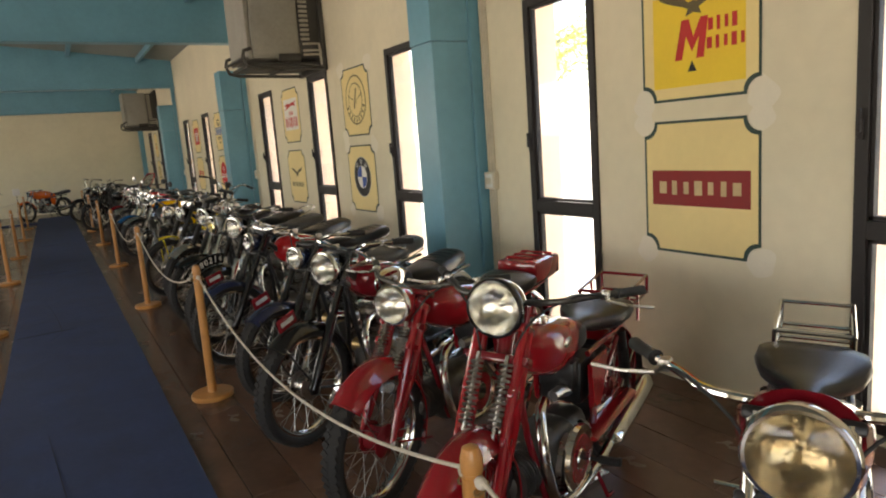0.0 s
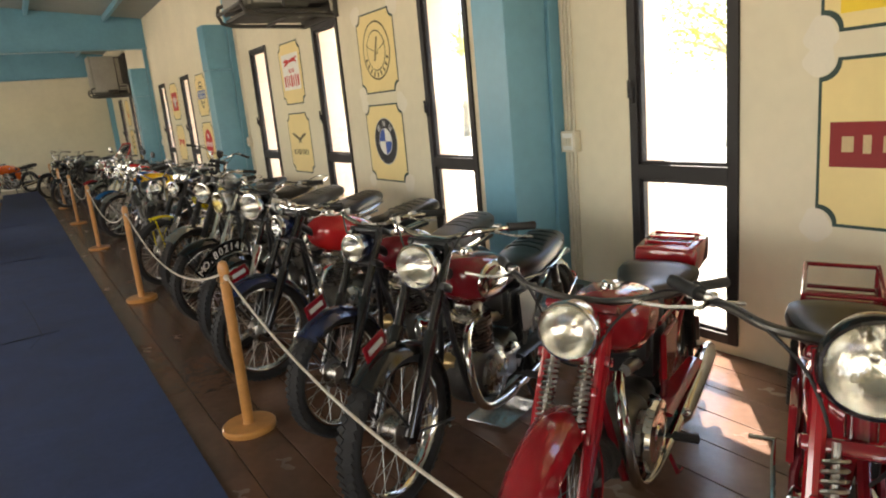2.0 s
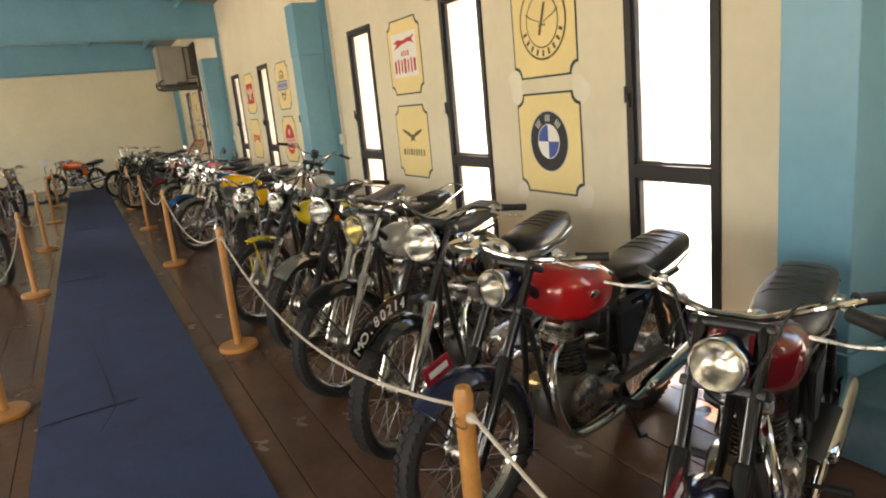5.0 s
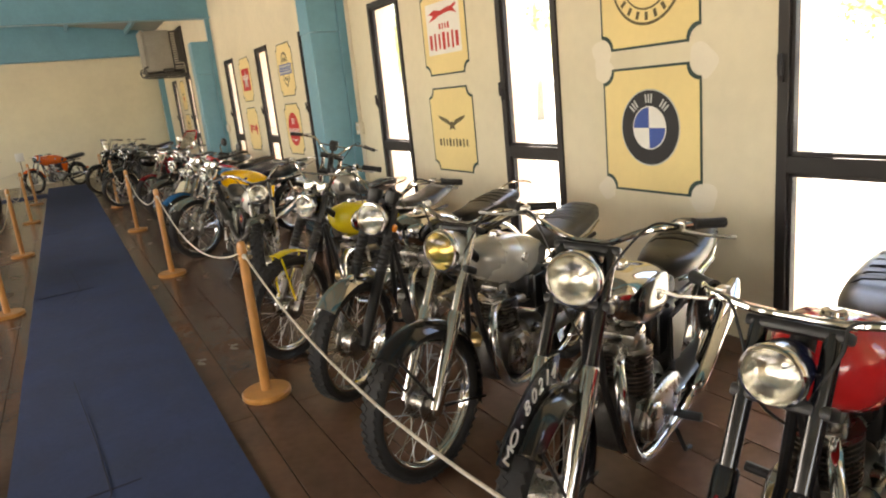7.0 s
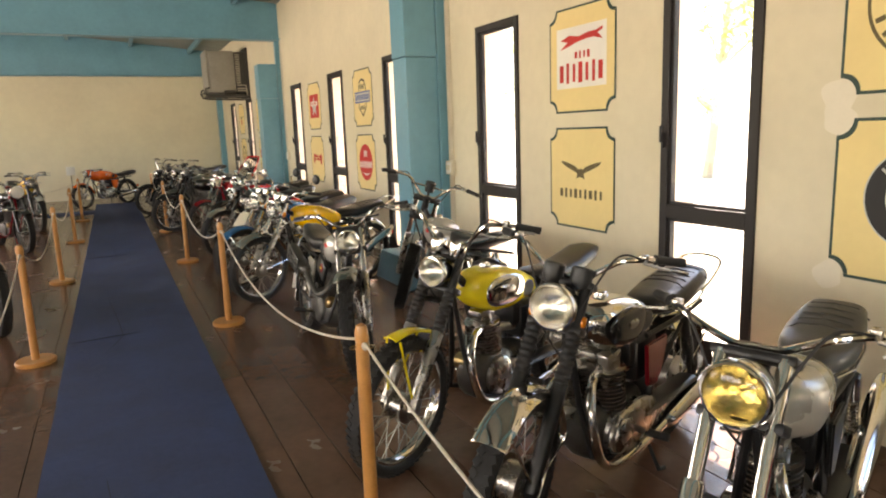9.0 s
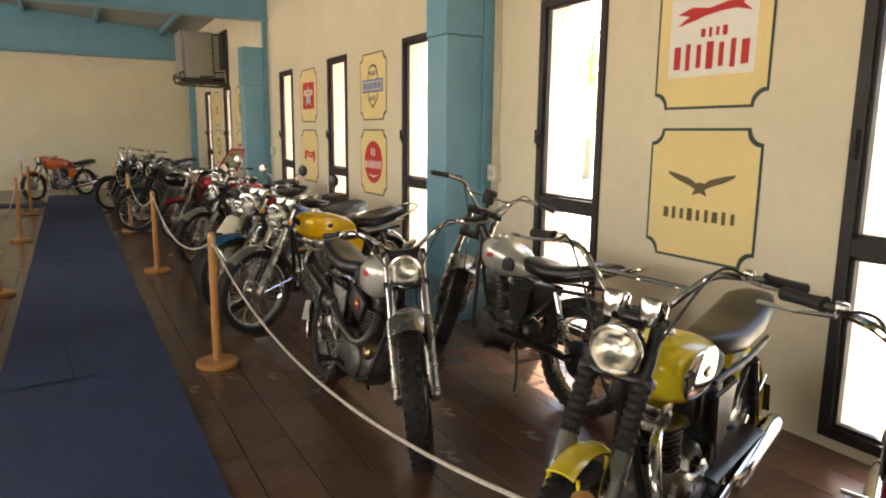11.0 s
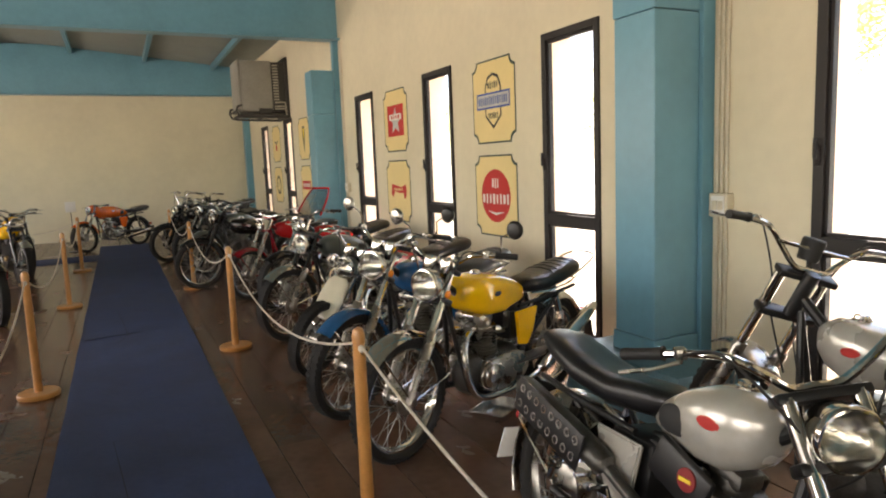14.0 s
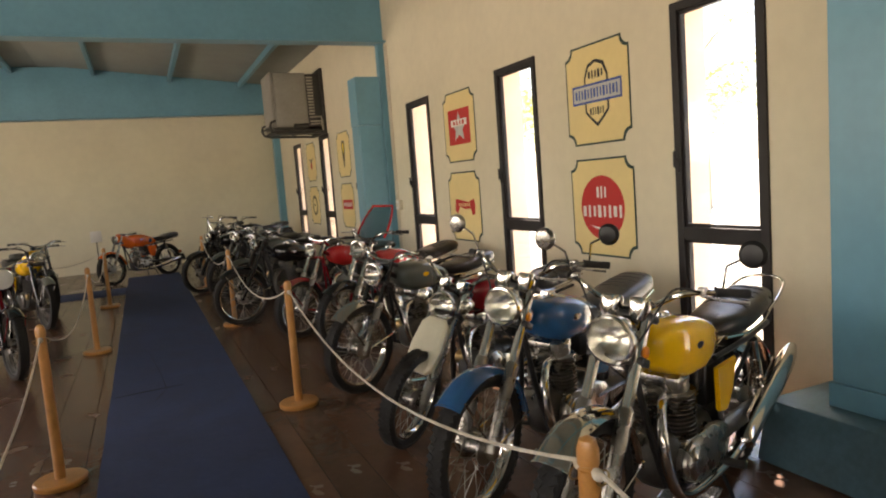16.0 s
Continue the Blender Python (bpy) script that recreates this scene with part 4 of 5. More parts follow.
    if o["engine"] == "flat":
        prof = []
        for k in range(13):
            prof += [(0.018 * k, 0.058), (0.018 * k + 0.002, 0.088 if k < 10 else 0.078), (0.018 * k + 0.008, 0.088 if k < 10 else 0.078), (0.018 * k + 0.010, 0.058)]
        part("cylinder", lathe(nm(), (-0.54, 0, 0.36), (1, 0, 0.05), [(0, 0)] + prof + [(0.25, 0.05), (0.27, 0)], 20), CASTING, eng)
        part("flywheel", lathe(nm(), (-0.66, 0.125, 0.34), (0, 1, 0), [(0, 0), (0, 0.135), (0.012, 0.140), (0.03, 0.135), (0.032, 0.105), (0.022, 0.10), (0.022, 0.045), (0.034, 0.04), (0.036, 0)], 32), CHROME, eng)
        part("flywheel_face", lathe(nm(), (-0.66, 0.152, 0.34), (0, 1, 0), [(0, 0.098), (0.003, 0.096), (0.003, 0.05), (0, 0.046)], 28), o["guard_mat"], eng)
    else:
        ys = (-0.055, 0.055) if o["engine"] == "twin" else (0.0,)
        slope = Vector((0.12, 0, 1)).normalized()
        for yy in ys:
            prof = []
            wide = 0.082 if o["engine"] == "twin" else 0.098
            for k in range(11):
                prof += [(0.0185 * k, 0.055), (0.0185 * k + 0.0025, wide), (0.0185 * k + 0.0085, wide), (0.0185 * k + 0.011, 0.055)]
            part("cylinder", lathe(nm(), (-0.63, yy, 0.43), slope, prof + [(0.21, 0.06), (0.235, 0.055), (0.25, 0.03), (0.255, 0)], 18), em, eng)
        part("rocker_box", box(nm(), Vector((-0.63, 0, 0.43)) + slope * 0.24, (0.12, 0.10 + 0.1 * (len(ys) > 1), 0.055), Matrix.Rotation(0.12, 3, "Y"), 0.016), em, eng)
    if o["engine"] == "twin":
        bm = blob(nm(), (-0.73, 0.135, 0.335), (0.225, 0.034, 0.105), seg=28, power=0.85)
        blob(bm, (-0.60, 0.150, 0.335), (0.075, 0.028, 0.075), seg=20, power=0.85)
        part("primary_case", bm, o["engine_mat"], eng)
    part("carburettor", sweep(nm(), [(-0.70, 0.02, 0.56), (-0.77, 0.03, 0.56), (-0.79, 0.03, 0.56), (-0.84, 0.035, 0.56)], [0.024, 0.026, 0.034, 0.034], 14), ALLOY, eng)
    part("magneto_cover", lathe(nm(), (-0.52, -0.02, 0.40), (0, -1, 0), [(0, 0.045), (0.07, 0.045), (0.085, 0.03), (0.088, 0)], 16), BRASS if o["engine"] == "single" else em, eng)
    if o["exhaust"] != "none":
        for s in ((-1, 1) if o["engine"] == "twin" else (-1,) if o["exhaust"] == "high" else (1,)):
            if o["exhaust"] == "high":
                path = [(-0.56, s * 0.04, 0.60), (-0.47, s * 0.08, 0.58), (-0.45, s * 0.13, 0.50), (-0.52, s * 0.165, 0.46), (-0.75, s * 0.17, 0.50), (-0.95, s * 0.165, 0.56)]
                muff = [(-0.95, s * 0.165, 0.56), (-1.0, s * 0.168, 0.575), (-1.40, s * 0.17, 0.66), (-1.48, s * 0.17, 0.675)]
            elif o["exhaust"] == "swept":
                path = [(-0.56, s * 0.04, 0.60), (-0.46, s * 0.07, 0.585), (-0.39, s * 0.11, 0.50), (-0.40, s * 0.13, 0.36), (-0.47, s * 0.14, 0.25), (-0.62, s * 0.15, 0.215), (-0.9, s * 0.16, 0.23), (-1.02, s * 0.17, 0.27)]
                muff = [(-1.02, s * 0.17, 0.27), (-1.10, s * 0.175, 0.31), (-1.48, s * 0.185, 0.49), (-1.66, s * 0.185, 0.575)]
            else:
                path = [(-0.56, s * 0.04, 0.60), (-0.46, s * 0.07, 0.585), (-0.39, s * 0.11, 0.50), (-0.40, s * 0.13, 0.36), (-0.47, s * 0.14, 0.25), (-0.62, s * 0.15, 0.215), (-0.9, s * 0.155, 0.225), (-1.02, s * 0.155, 0.24)]
                muff = [(-1.02, s * 0.155, 0.24), (-1.10, s * 0.158, 0.25), (-1.48, s * 0.165, 0.31), (-1.62, s * 0.165, 0.335)]
            pts = smooth_path(path, 5)
            ex = part("exhaust_pipe", sweep(nm(), pts, 0.021, 12), o["pipe_mat"], bike)
            bm = sweep(nm(), smooth_path(muff, 4), [0.022, 0.03, 0.038, 0.043, 0.045, 0.046, 0.047, 0.047, 0.046, 0.044, 0.040, 0.030, 0.022][:len(smooth_path(muff, 4))], 14)
            part("silencer", bm, o["pipe_mat"], ex)
            if o["shield_plate"]:
                mid, tilt = Vector((-1.22, s * 0.222, 0.62)), Matrix.Rotation(0.21, 3, "Y")
                gp = part("heat_guard", box(nm(), mid, (0.42, 0.008, 0.13), tilt, 0.003), SATIN, ex, "black perforated heat guard")
                for k in range(8):
                    for row in (-1, 1):
                        c = mid + tilt @ Vector((-0.175 + 0.05 * k, s * 0.004, 0.030 * row))
                        part("hole_rim", lathe(nm(), c, (0, s, 0), [(0, 0.016), (0.003, 0.016), (0.003, 0.0105), (0, 0.0105)], 12), ALLOY, gp)
    part("battery_box", box(nm(), (-0.93, 0, 0.575), (0.20, 0.19, 0.19), bevel=0.02), SATIN, bike)
    part("air_filter", box(nm(), (-0.83, 0.0, 0.62), (0.10, 0.16, 0.12), bevel=0.02), SATIN, bike)
    # side covers, chain case, stand, pegs
    sm = o["side"] or (o["tank"] if o["seat"] == "dual" and o["tank"] in (YELLOW, LEMON, MIDBLUE, ORANGE) else SATIN)
    for s in (-1, 1):
        bm = polygon(nm(), [(-0.84, s * 0.115, 0.665), (-1.06, s * 0.115, 0.665), (-1.02, s * 0.115, 0.52), (-0.96, s * 0.115, 0.44), (-0.87, s * 0.115, 0.46)], 0.02 * s, (0, 1, 0))
        bmesh.ops.bevel(bm, geom=list(bm.edges), offset=0.007, segments=2, affect="EDGES")
        part("side_box", bm, sm, bike)
    bm = sweep(nm(), [(-0.80, 0.12, 0.36), (-wb + 0.02, 0.125, rr + 0.03)], 0.055, 12, flat=0.25)
    part("chain_guard", bm, rear_mat if rear_mat in (RED, BRIGHTRED, MAROON) else SATIN, bike)
    bm = nm()
    for s in (-1, 1):
        sweep(bm, [(-0.90, s * 0.09, 0.26), (-0.96, s * 0.13, 0.10), (-0.98, s * 0.16, 0.012), (-1.02, s * 0.17, 0.010)], 0.010, 6)
    rod(bm, (-0.93, -0.11, 0.18), (-0.93, 0.11, 0.18), 0.009)
    part("stand", bm, frame_mat, bike)
    for s in (-1, 1):
        bm = rod(nm(), (-0.80, s * 0.11, 0.27), (-0.80, s * 0.27, 0.28), 0.009)
        lathe(bm, (-0.80, s * 0.18, 0.2775), (0, s, 0.06), [(0, 0.018), (0.09, 0.018), (0.095, 0)], 10)
        part("footrest", bm, GRIP, bike)
    part("kick_starter", sweep(nm(), [(-0.78, -0.12, 0.38), (-0.80, -0.16, 0.38), (-0.90, -0.17, 0.46), (-0.93, -0.17, 0.50), (-0.93, -0.24, 0.50)], 0.008, 6), CHROME, bike)

    # extras
    if o["rail"]:
        part("grab_rail", sweep(nm(), smooth_path([(sx - 0.42, -0.14, 0.79), (sx - 0.62, -0.13, 0.84), (sx - 0.77, -0.10, 0.885), (sx - 0.81, 0.0, 0.90), (sx - 0.77, 0.10, 0.885), (sx - 0.62, 0.13, 0.84), (sx - 0.42, 0.14, 0.79)], 4), 0.0075, 8), CHROME, bike)
    if o["reflector"]:
        for s in (-1, 1):
            bm = lathe(nm(), axle + up * fork_len * 0.82 + Vector((0.02, s * (leg + 0.022), 0)), (0, s, 0), [(0, 0.022), (0.008, 0.022), (0.012, 0.016), (0.013, 0)], 16)
            bm.transform(F)
            part("side_reflector", bm, o["reflector"], bike, "round amber reflector")
    if o["horn"]:
        h = part("horn", lathe(nm(), (-0.40, -0.135, 0.60), (0.8, -0.6, 0), [(-0.06, 0), (-0.055, 0.03), (-0.02, 0.036), (0.0, 0.05), (0.012, 0.054), (0.016, 0.048), (0.006, 0.04), (0.006, 0)], 24), CHROME, bike, "round chrome horn")
        part("grille_ring", lathe(nm(), (-0.391, -0.142, 0.60), (0.8, -0.6, 0), [(0.0, 0.034), (0.006, 0.030), (0.008, 0.018), (0.008, 0)], 20), CASTING, h)
        part("horn_bracket", rod(nm(), (-0.43, -0.12, 0.60), (-0.44, -0.03, 0.60), 0.008), frame_mat, h)
    if o["instrument"]:
        bm = lathe(nm(), top + Vector((0.03, 0.0, 0.085)), (-0.2, 0, 1), [(-0.045, 0), (-0.045, 0.040), (0.0, 0.046), (0.040, 0.046), (0.047, 0.040), (0.044, 0)], 20)
        rod(bm, top + Vector((0.0, 0.0, 0.0)), top + Vector((0.03, 0.0, 0.06)), 0.012)
        bm.transform(F)
        part("instrument", bm, GRIP, bike, "black round instrument on the handlebar")
    if o["round_badge"]:
        for s in (-1, 1):
            bm = box(nm(), (-0.70, s * 0.105, 0.63), (0.22, 0.03, 0.13), Matrix.Rotation(0.35, 3, "Y"), 0.012)
            ab = part("air_box", bm, SATIN, bike)
            part("round_badge", lathe(nm(), (-0.66, s * 0.12, 0.635), (0, s, 0), [(0, 0.034), (0.006, 0.034), (0.008, 0.030), (0.008, 0)], 22), DARKRED, ab, "round dark red badge")
            part("badge_stripe", box(nm(), (-0.66, s * 0.1295, 0.635), (0.044, 0.003, 0.012)), o["round_badge"], ab)
    if o["spots"]:
        for s in (-1, 1):
            headlamp(bike, lamp_at + Vector((-0.03, s * 0.145, 0.03)), 0.038, CHROME, LENS, F, long=0.06)
    if o["rack"]:
        zz, xa, xb = o["rack_z"], sx - 0.40, sx - 0.74
        bars_at = []
        for s in (-1, 1):
            bars_at += [[(xa, s * 0.12, zz), (xb, s * 0.12, zz + 0.01)], [(xa + 0.02, s * 0.12, zz + 0.075), (xb + 0.01, s * 0.12, zz + 0.10)]]
            bars_at += [[(xa + (xb - xa) * f, s * 0.12, zz - 0.1 * (f == 0.5)), (xa + (xb - xa) * f, s * 0.12, zz + 0.075 + 0.02 * f)] for f in (0, 0.5, 1)]
        bars_at += [[(xa + (xb - xa) * k / 4, -0.12, zz + 0.005), (xa + (xb - xa) * k / 4, 0.12, zz + 0.005)] for k in range(5)]
        bars_at += [[(xa + (xb - xa) * f, -0.12, zz + 0.075 + 0.02 * f), (xa + (xb - xa) * f, 0.12, zz + 0.075 + 0.02 * f)] for f in (0, 1)]
        rack = part("luggage_rack", sweep(nm(), bars_at[0], 0.009, 6), o["rack"], bike, "tubular luggage rack")
        for pts in bars_at[1:]:
            part("rack_bar", sweep(nm(), pts, 0.0085, 6), o["rack"], rack)
    if o["box"]:
        zz, xa = o["rack_z"], sx - 0.57
        b = part("tool_box", box(nm(), (xa, 0, zz + 0.045), (0.34, 0.27, 0.13), bevel=0.022), o["box"], bike, "red tool box on the rear mudguard")
        bm = nm()
        for s in (-1, 1):
            sweep(bm, [(xa - 0.13, s * 0.09, zz + 0.112), (xa + 0.13, s * 0.09, zz + 0.112)], 0.008, 6)
        for k in (-1, 0, 1):
            sweep(bm, [(xa + 0.1 * k, -0.10, zz + 0.118), (xa + 0.1 * k, 0.10, zz + 0.118)], 0.007, 6)
        part("lid_rail", bm, o["box"], b)
    if o["screen"]:
        n, rows, ring = 12, 7, []
        bm = nm()
        for j in range(rows):
            f = j / (rows - 1)
            ring.append([bm.verts.new((lamp_at.x - 0.06 - 0.20 * f + 0.08 * math.cos(math.pi * (k / n - 0.5)) - 0.10, 0.19 * math.sin(math.pi * (k / n - 0.5)) * (1 - 0.35 * f ** 3), lz + 0.10 + 0.29 * f)) for k in range(n + 1)])
        for a, b in zip(ring, ring[1:]):
            for k in range(n):
                bm.faces.new((a[k], a[k + 1], b[k + 1], b[k]))
        edge = [v.co.copy() for v in ring[-1]]
        side_l, side_r = [r[0].co.copy() for r in ring], [r[-1].co.copy() for r in ring]
        bmesh.ops.solidify(bm, geom=list(bm.faces), thickness=0.003)
        bm.transform(F)
        sc = part("windscreen", bm, SCREEN, bike, "clear windscreen")
        sc.visible_shadow = False
        bm = sweep(nm(), side_l + edge[1:] + side_r[::-1][1:], 0.012, 8)
        bm.transform(F)
        part("screen_edge", bm, o["screen"], sc)
    if o["shield"]:
        bm = loft(nm(), [(0.0, 0.0, 0.06, 0.02, 0.02, 0.6), (0.03, 0.0, 0.095, 0.03, 0.03, 0.6), (0.16, 0, 0.105, 0.035, 0.03, 0.6), (0.30, 0, 0.09, 0.03, 0.03, 0.6), (0.34, 0, 0.06, 0.02, 0.02, 0.7)], 18)
        bm.transform(F @ Matrix.Translation(axle + up * fork_len * 0.27 + Vector((0.085, 0, 0))) @ Matrix.Rotation(-(math.pi / 2 + rk), 4, "Y"))
        sh = part("fork_shield", bm, o["shield"], bike, "ivory enamelled shield on the fork")
        bm = sweep(nm(), [axle + up * fork_len * 0.26 + Vector((0.10, -0.08, 0)), axle + up * fork_len * 0.22 + Vector((0.13, 0, 0)), axle + up * fork_len * 0.26 + Vector((0.10, 0.08, 0))], 0.016, 8)
        bm.transform(F)
        part("shield_bumper", bm, CHROME, sh)
    if o["cowl"]:
        bm = loft(nm(), [(lamp_at.x - 0.085, lz, 0.09, 0.08, 0.09, 0.95), (lamp_at.x - 0.08, lz, 0.112, 0.098, 0.110, 0.9), (lamp_at.x - 0.15, lz - 0.02, 0.132, 0.090, 0.135, 0.85), (lamp_at.x - 0.26, lz - 0.05, 0.135, 0.07, 0.16, 0.8), (lamp_at.x - 0.33, lz - 0.07, 0.125, 0.05, 0.14, 0.8)], 24)
        part("cowl", bm, o["cowl"], bike)
    # lean on the stand
    bike.matrix_world = pose(x, y, 0.001, 0, 0, heading + 180) @ pose(0, 0, 0, o["lean"], 0, 0)
    return bike


def smooth_path(points, n):
    """Catmull-Rom points through a path."""
    p = [Vector(q) for q in points]
    p = [p[0]] + p + [p[-1]]
    out = []
    for i in range(1, len(p) - 2):
        for k in range(n):
            t = k / n
            a, b, c, d = p[i - 1], p[i], p[i + 1], p[i + 2]
            out.append(0.5 * ((2 * b) + (c - a) * t + (2 * a - 5 * b + 4 * c - d) * t * t + (3 * b - a - 3 * c + d) * t ** 3))
    out.append(p[-2])
    return out


def loft_cover(s):
    """The round and the long cover on one side of a crankcase, as one casting."""
    bm = lathe(nm(), (-0.63, s * 0.095, 0.335), (0, s, 0), [(0, 0.108), (0.025, 0.105), (0.038, 0.09), (0.043, 0.05), (0.044, 0)], 24)
    lathe(bm, (-0.82, s * 0.08, 0.34), (0, s, 0), [(0, 0.08), (0.03, 0.078), (0.042, 0.06), (0.045, 0)], 20)
    box(bm, (-0.72, s * 0.105, 0.34), (0.19, 0.05, 0.13), bevel=0.015)
    return bm

# ---- the row along the windows ----
motorcycle(0.964, 0.562, 28, "red enamelled old motorcycle with girder fork springs", lens_at=True, fork="girder", tank=RED, guard="valanced", guard_mat=RED, frame=MAROON, seat="solo", rack=MAROON, engine="flat", exhaust="low", lamp=0.098, lamp_z=1.05,
           lamp_rim=BLACK, shell=BLACK, side=RED, fork_up=-0.02, seat_drop=0.055, rack_z=0.745, tank_w=0.75, tank_h=0.8, bar_mat=CASTING, bar_w=0.40, bar_rise=0.02, bar_back=0.26, rim_mat=MAROON, hub_mat=MAROON, stanchion=BLACK, steer=4)
motorcycle(0.990, 1.400, 26, "red enamelled old motorcycle with red tool box", lens_at=True, fork="girder", tank=RED, guard="valanced", guard_mat=RED, frame=MAROON, seat="solo", box=RED, engine="flat", lamp=0.088, lamp_z=0.905, shell=RED, side=RED, fork_up=0.035, seat_drop=0.055, rack_z=0.755, bar_mat=CASTING,
           bar_w=0.38, bar_rise=0.03, bar_back=0.24, rim_mat=CHROME, hub_mat=MAROON, stanchion=BLACK, steer=3)
motorcycle(1.012, 2.290, 24, "black motorcycle with red and chrome tank", lens_at=True, seat_drop=0.045, tank_len=0.52, seat_k=0.8, horn=True, tank=MAROON, panel=CHROME, guard_mat=BLACK, seat="dual", lamp=0.092, lamp_z=0.95, shell=BLACK, slider=BLACK, stanchion=BLACK, front_high=True, rr=0.33, rear_mat=SILVER, bar_w=0.36, bar_rise=0.04, bar_back=0.2, steer=2)
motorcycle(1.085, 3.030, 24, "dark blue motorcycle with red tank", lens_at=True, tank_len=0.48, seat_drop=0.02, wb=1.30, tank=MAROON, guard_mat=NAVY, seat="dual", seat_mat=GREYSEAT, lamp=0.072, lamp_z=0.91, slider=BLACK, stanchion=BLACK, shell=NAVY, front_high=True, rf=0.315, rr=0.31, bar_w=0.34, bar_rise=0.05, bar_back=0.18, steer=-3)
motorcycle(1.028, 4.002, 15, "black motorcycle with round red tank", lens_at=True, tank=BRIGHTRED, tank_len=0.56, wb=1.30, tank_h=1.2, tank_w=1.10, guard_mat=NAVY, seat="dual", lamp=0.072, lamp_z=0.925, slider=BLACK, stanchion=BLACK, shell=NAVY, front_high=True, rf=0.32, bar_w=0.33, bar_rise=0.02, bar_back=0.12, steer=-4)
motorcycle(1.084, 4.750, 24, "black motorcycle with number plate on the mudguard", lens_at=True, exhaust="swept", tank=CHROME, panel=BLACK, guard_mat=BLACK, seat="dual", lamp=0.09, lamp_z=0.985, slider=CHROME, stanchion=BLACK, plate="MO.80214", rear_mat=WHITE, bar_w=0.38, bar_rise=0.06, bar_back=0.2, engine="twin", steer=6)
motorcycle(1.080, 5.560, 24, "black motorcycle with chrome tank and yellow headlamp", lens_at=True, exhaust="swept", tank=SILVER, guard_mat=BLACK, seat="dual", seat_mat=GREYSEAT, lamp=0.088, lamp_z=0.945, lens=YLENS, shell=SILVER, slider=CHROME, stanchion=CHROME, bar_w=0.37, bar_rise=0.06, bar_back=0.18, steer=-5)
motorcycle(1.140, 6.480, 22, "dark motorcycle with silver mudguard and amber reflector", lens_at=True, tank=CHROME, panel=BLACK, guard="slim", guard_mat=CHROME, seat="dual", lamp=0.09, lamp_z=0.965, slider=SATIN, stanchion=SATIN, side=MAROON, gaiters=True, bar_w=0.38, bar_rise=0.10, bar_back=0.17, engine="twin", hub=0.10, steer=10, rail=True, dials=True, dial_mat=SATIN, reflector=AMBER)
motorcycle(1.045, 7.320, 20, "yellow scrambler motorcycle with high handlebar", lens_at=True, tank=LEMON, panel=CHROME, guard="short", guard_mat=LEMON, seat="scrambler", lamp=0.075, lamp_z=0.965, slider=ALLOY, stanchion=SATIN, gaiters=True, bar_w=0.42, bar_rise=0.15, bar_back=0.12, frame=SATIN, steer=8, rf=0.34, dials=True)
motorcycle(1.07, 8.62, 88, "silver trial motorcycle with high exhaust", rake=31, lamp_fwd=0.06, wb=1.31, tank=SILVER, tank_len=0.43, tank_w=0.84, guard="high", guard_mat=ALLOY, seat="scrambler", lamp=0.080, lamp_z=0.90, shell=CHROME, slider=ALLOY, stanchion=CHROME, side=SILVER, exhaust="high", pipe_mat=CASTING,
           engine_mat=CASTING, knobs=True, rf=0.345, tyre=0.050, bar_w=0.42, bar_rise=0.10, bar_back=0.18, badge=SIGNRED, rear_mat=ALLOY, rim_mat=ALLOY, steer=-30, shield_plate=True, lean=-9, round_badge=BRIGHTYELLOW)
motorcycle(2.08, 10.08, -85, "silver trial motorcycle with knobbly tyres", wb=1.38, tank=SILVER, tank_len=0.48, tank_w=0.9, guard="high", guard_mat=ALLOY, seat="scrambler", lamp=0.0, lamp_z=0.99, slider=ALLOY, stanchion=CHROME, side=SATIN, exhaust="none", pipe_mat=SATIN, engine_mat=CASTING, knobs=True,
           rf=0.33, rr=0.315, tyre=0.054, bar_w=0.42, bar_rise=0.13, bar_back=0.12, badge=SIGNRED, rear_mat=ALLOY, rim_mat=ALLOY, steer=-36, lean=2, hub=0.105, hub_mat=SATIN, instrument=True, rail=True)
motorcycle(1.112, 11.160, 21, "yellow road motorcycle with chrome headlamp", lens_at=True, tank=YELLOW, tank_len=0.61, tank_h=1.02, tank_w=1.06, tank_p=0.68, exhaust="swept", rail=True, reflector=AMBER, guard="slim", guard_mat=CHROME, seat="dual", lamp=0.09, lamp_z=0.915, shell=CHROME, slider=ALLOY, stanchion=CHROME, side=YELLOW, engine="twin", mirrors=True, dials=True, bar_w=0.38, bar_rise=0.08, bar_back=0.15, steer=4, badge=SIGNBLACK, rf=0.335)
motorcycle(1.080, 11.900, 23, "blue road motorcycle with chrome headlamp", lens_at=True, tank=MIDBLUE, guard="slim", guard_mat=MIDBLUE, seat="dual", seat_mat=GREYSEAT, lamp=0.09, lamp_z=0.94, shell=CHROME, slider=ALLOY, stanchion=CHROME, engine="twin", mirrors=True, reflector=AMBER, dials=True, bar_w=0.38, bar_rise=0.10, bar_back=0.16, steer=6, rear_mat=CHROME)
motorcycle(1.170, 12.850, 20, "red and grey motorcycle with ivory fork shield", lens_at=True, spots=True, tank=RED, guard="none", guard_mat=GREENGREY, seat="dual", lamp=0.085, lamp_z=0.80, shell=GREENGREY, slider=ALLOY, stanchion=CHROME, shield=IVORY, rake=35, rf=0.29, rr=0.29, bar_w=0.36, bar_rise=0.10, bar_back=0.18, steer=20, dials=True)
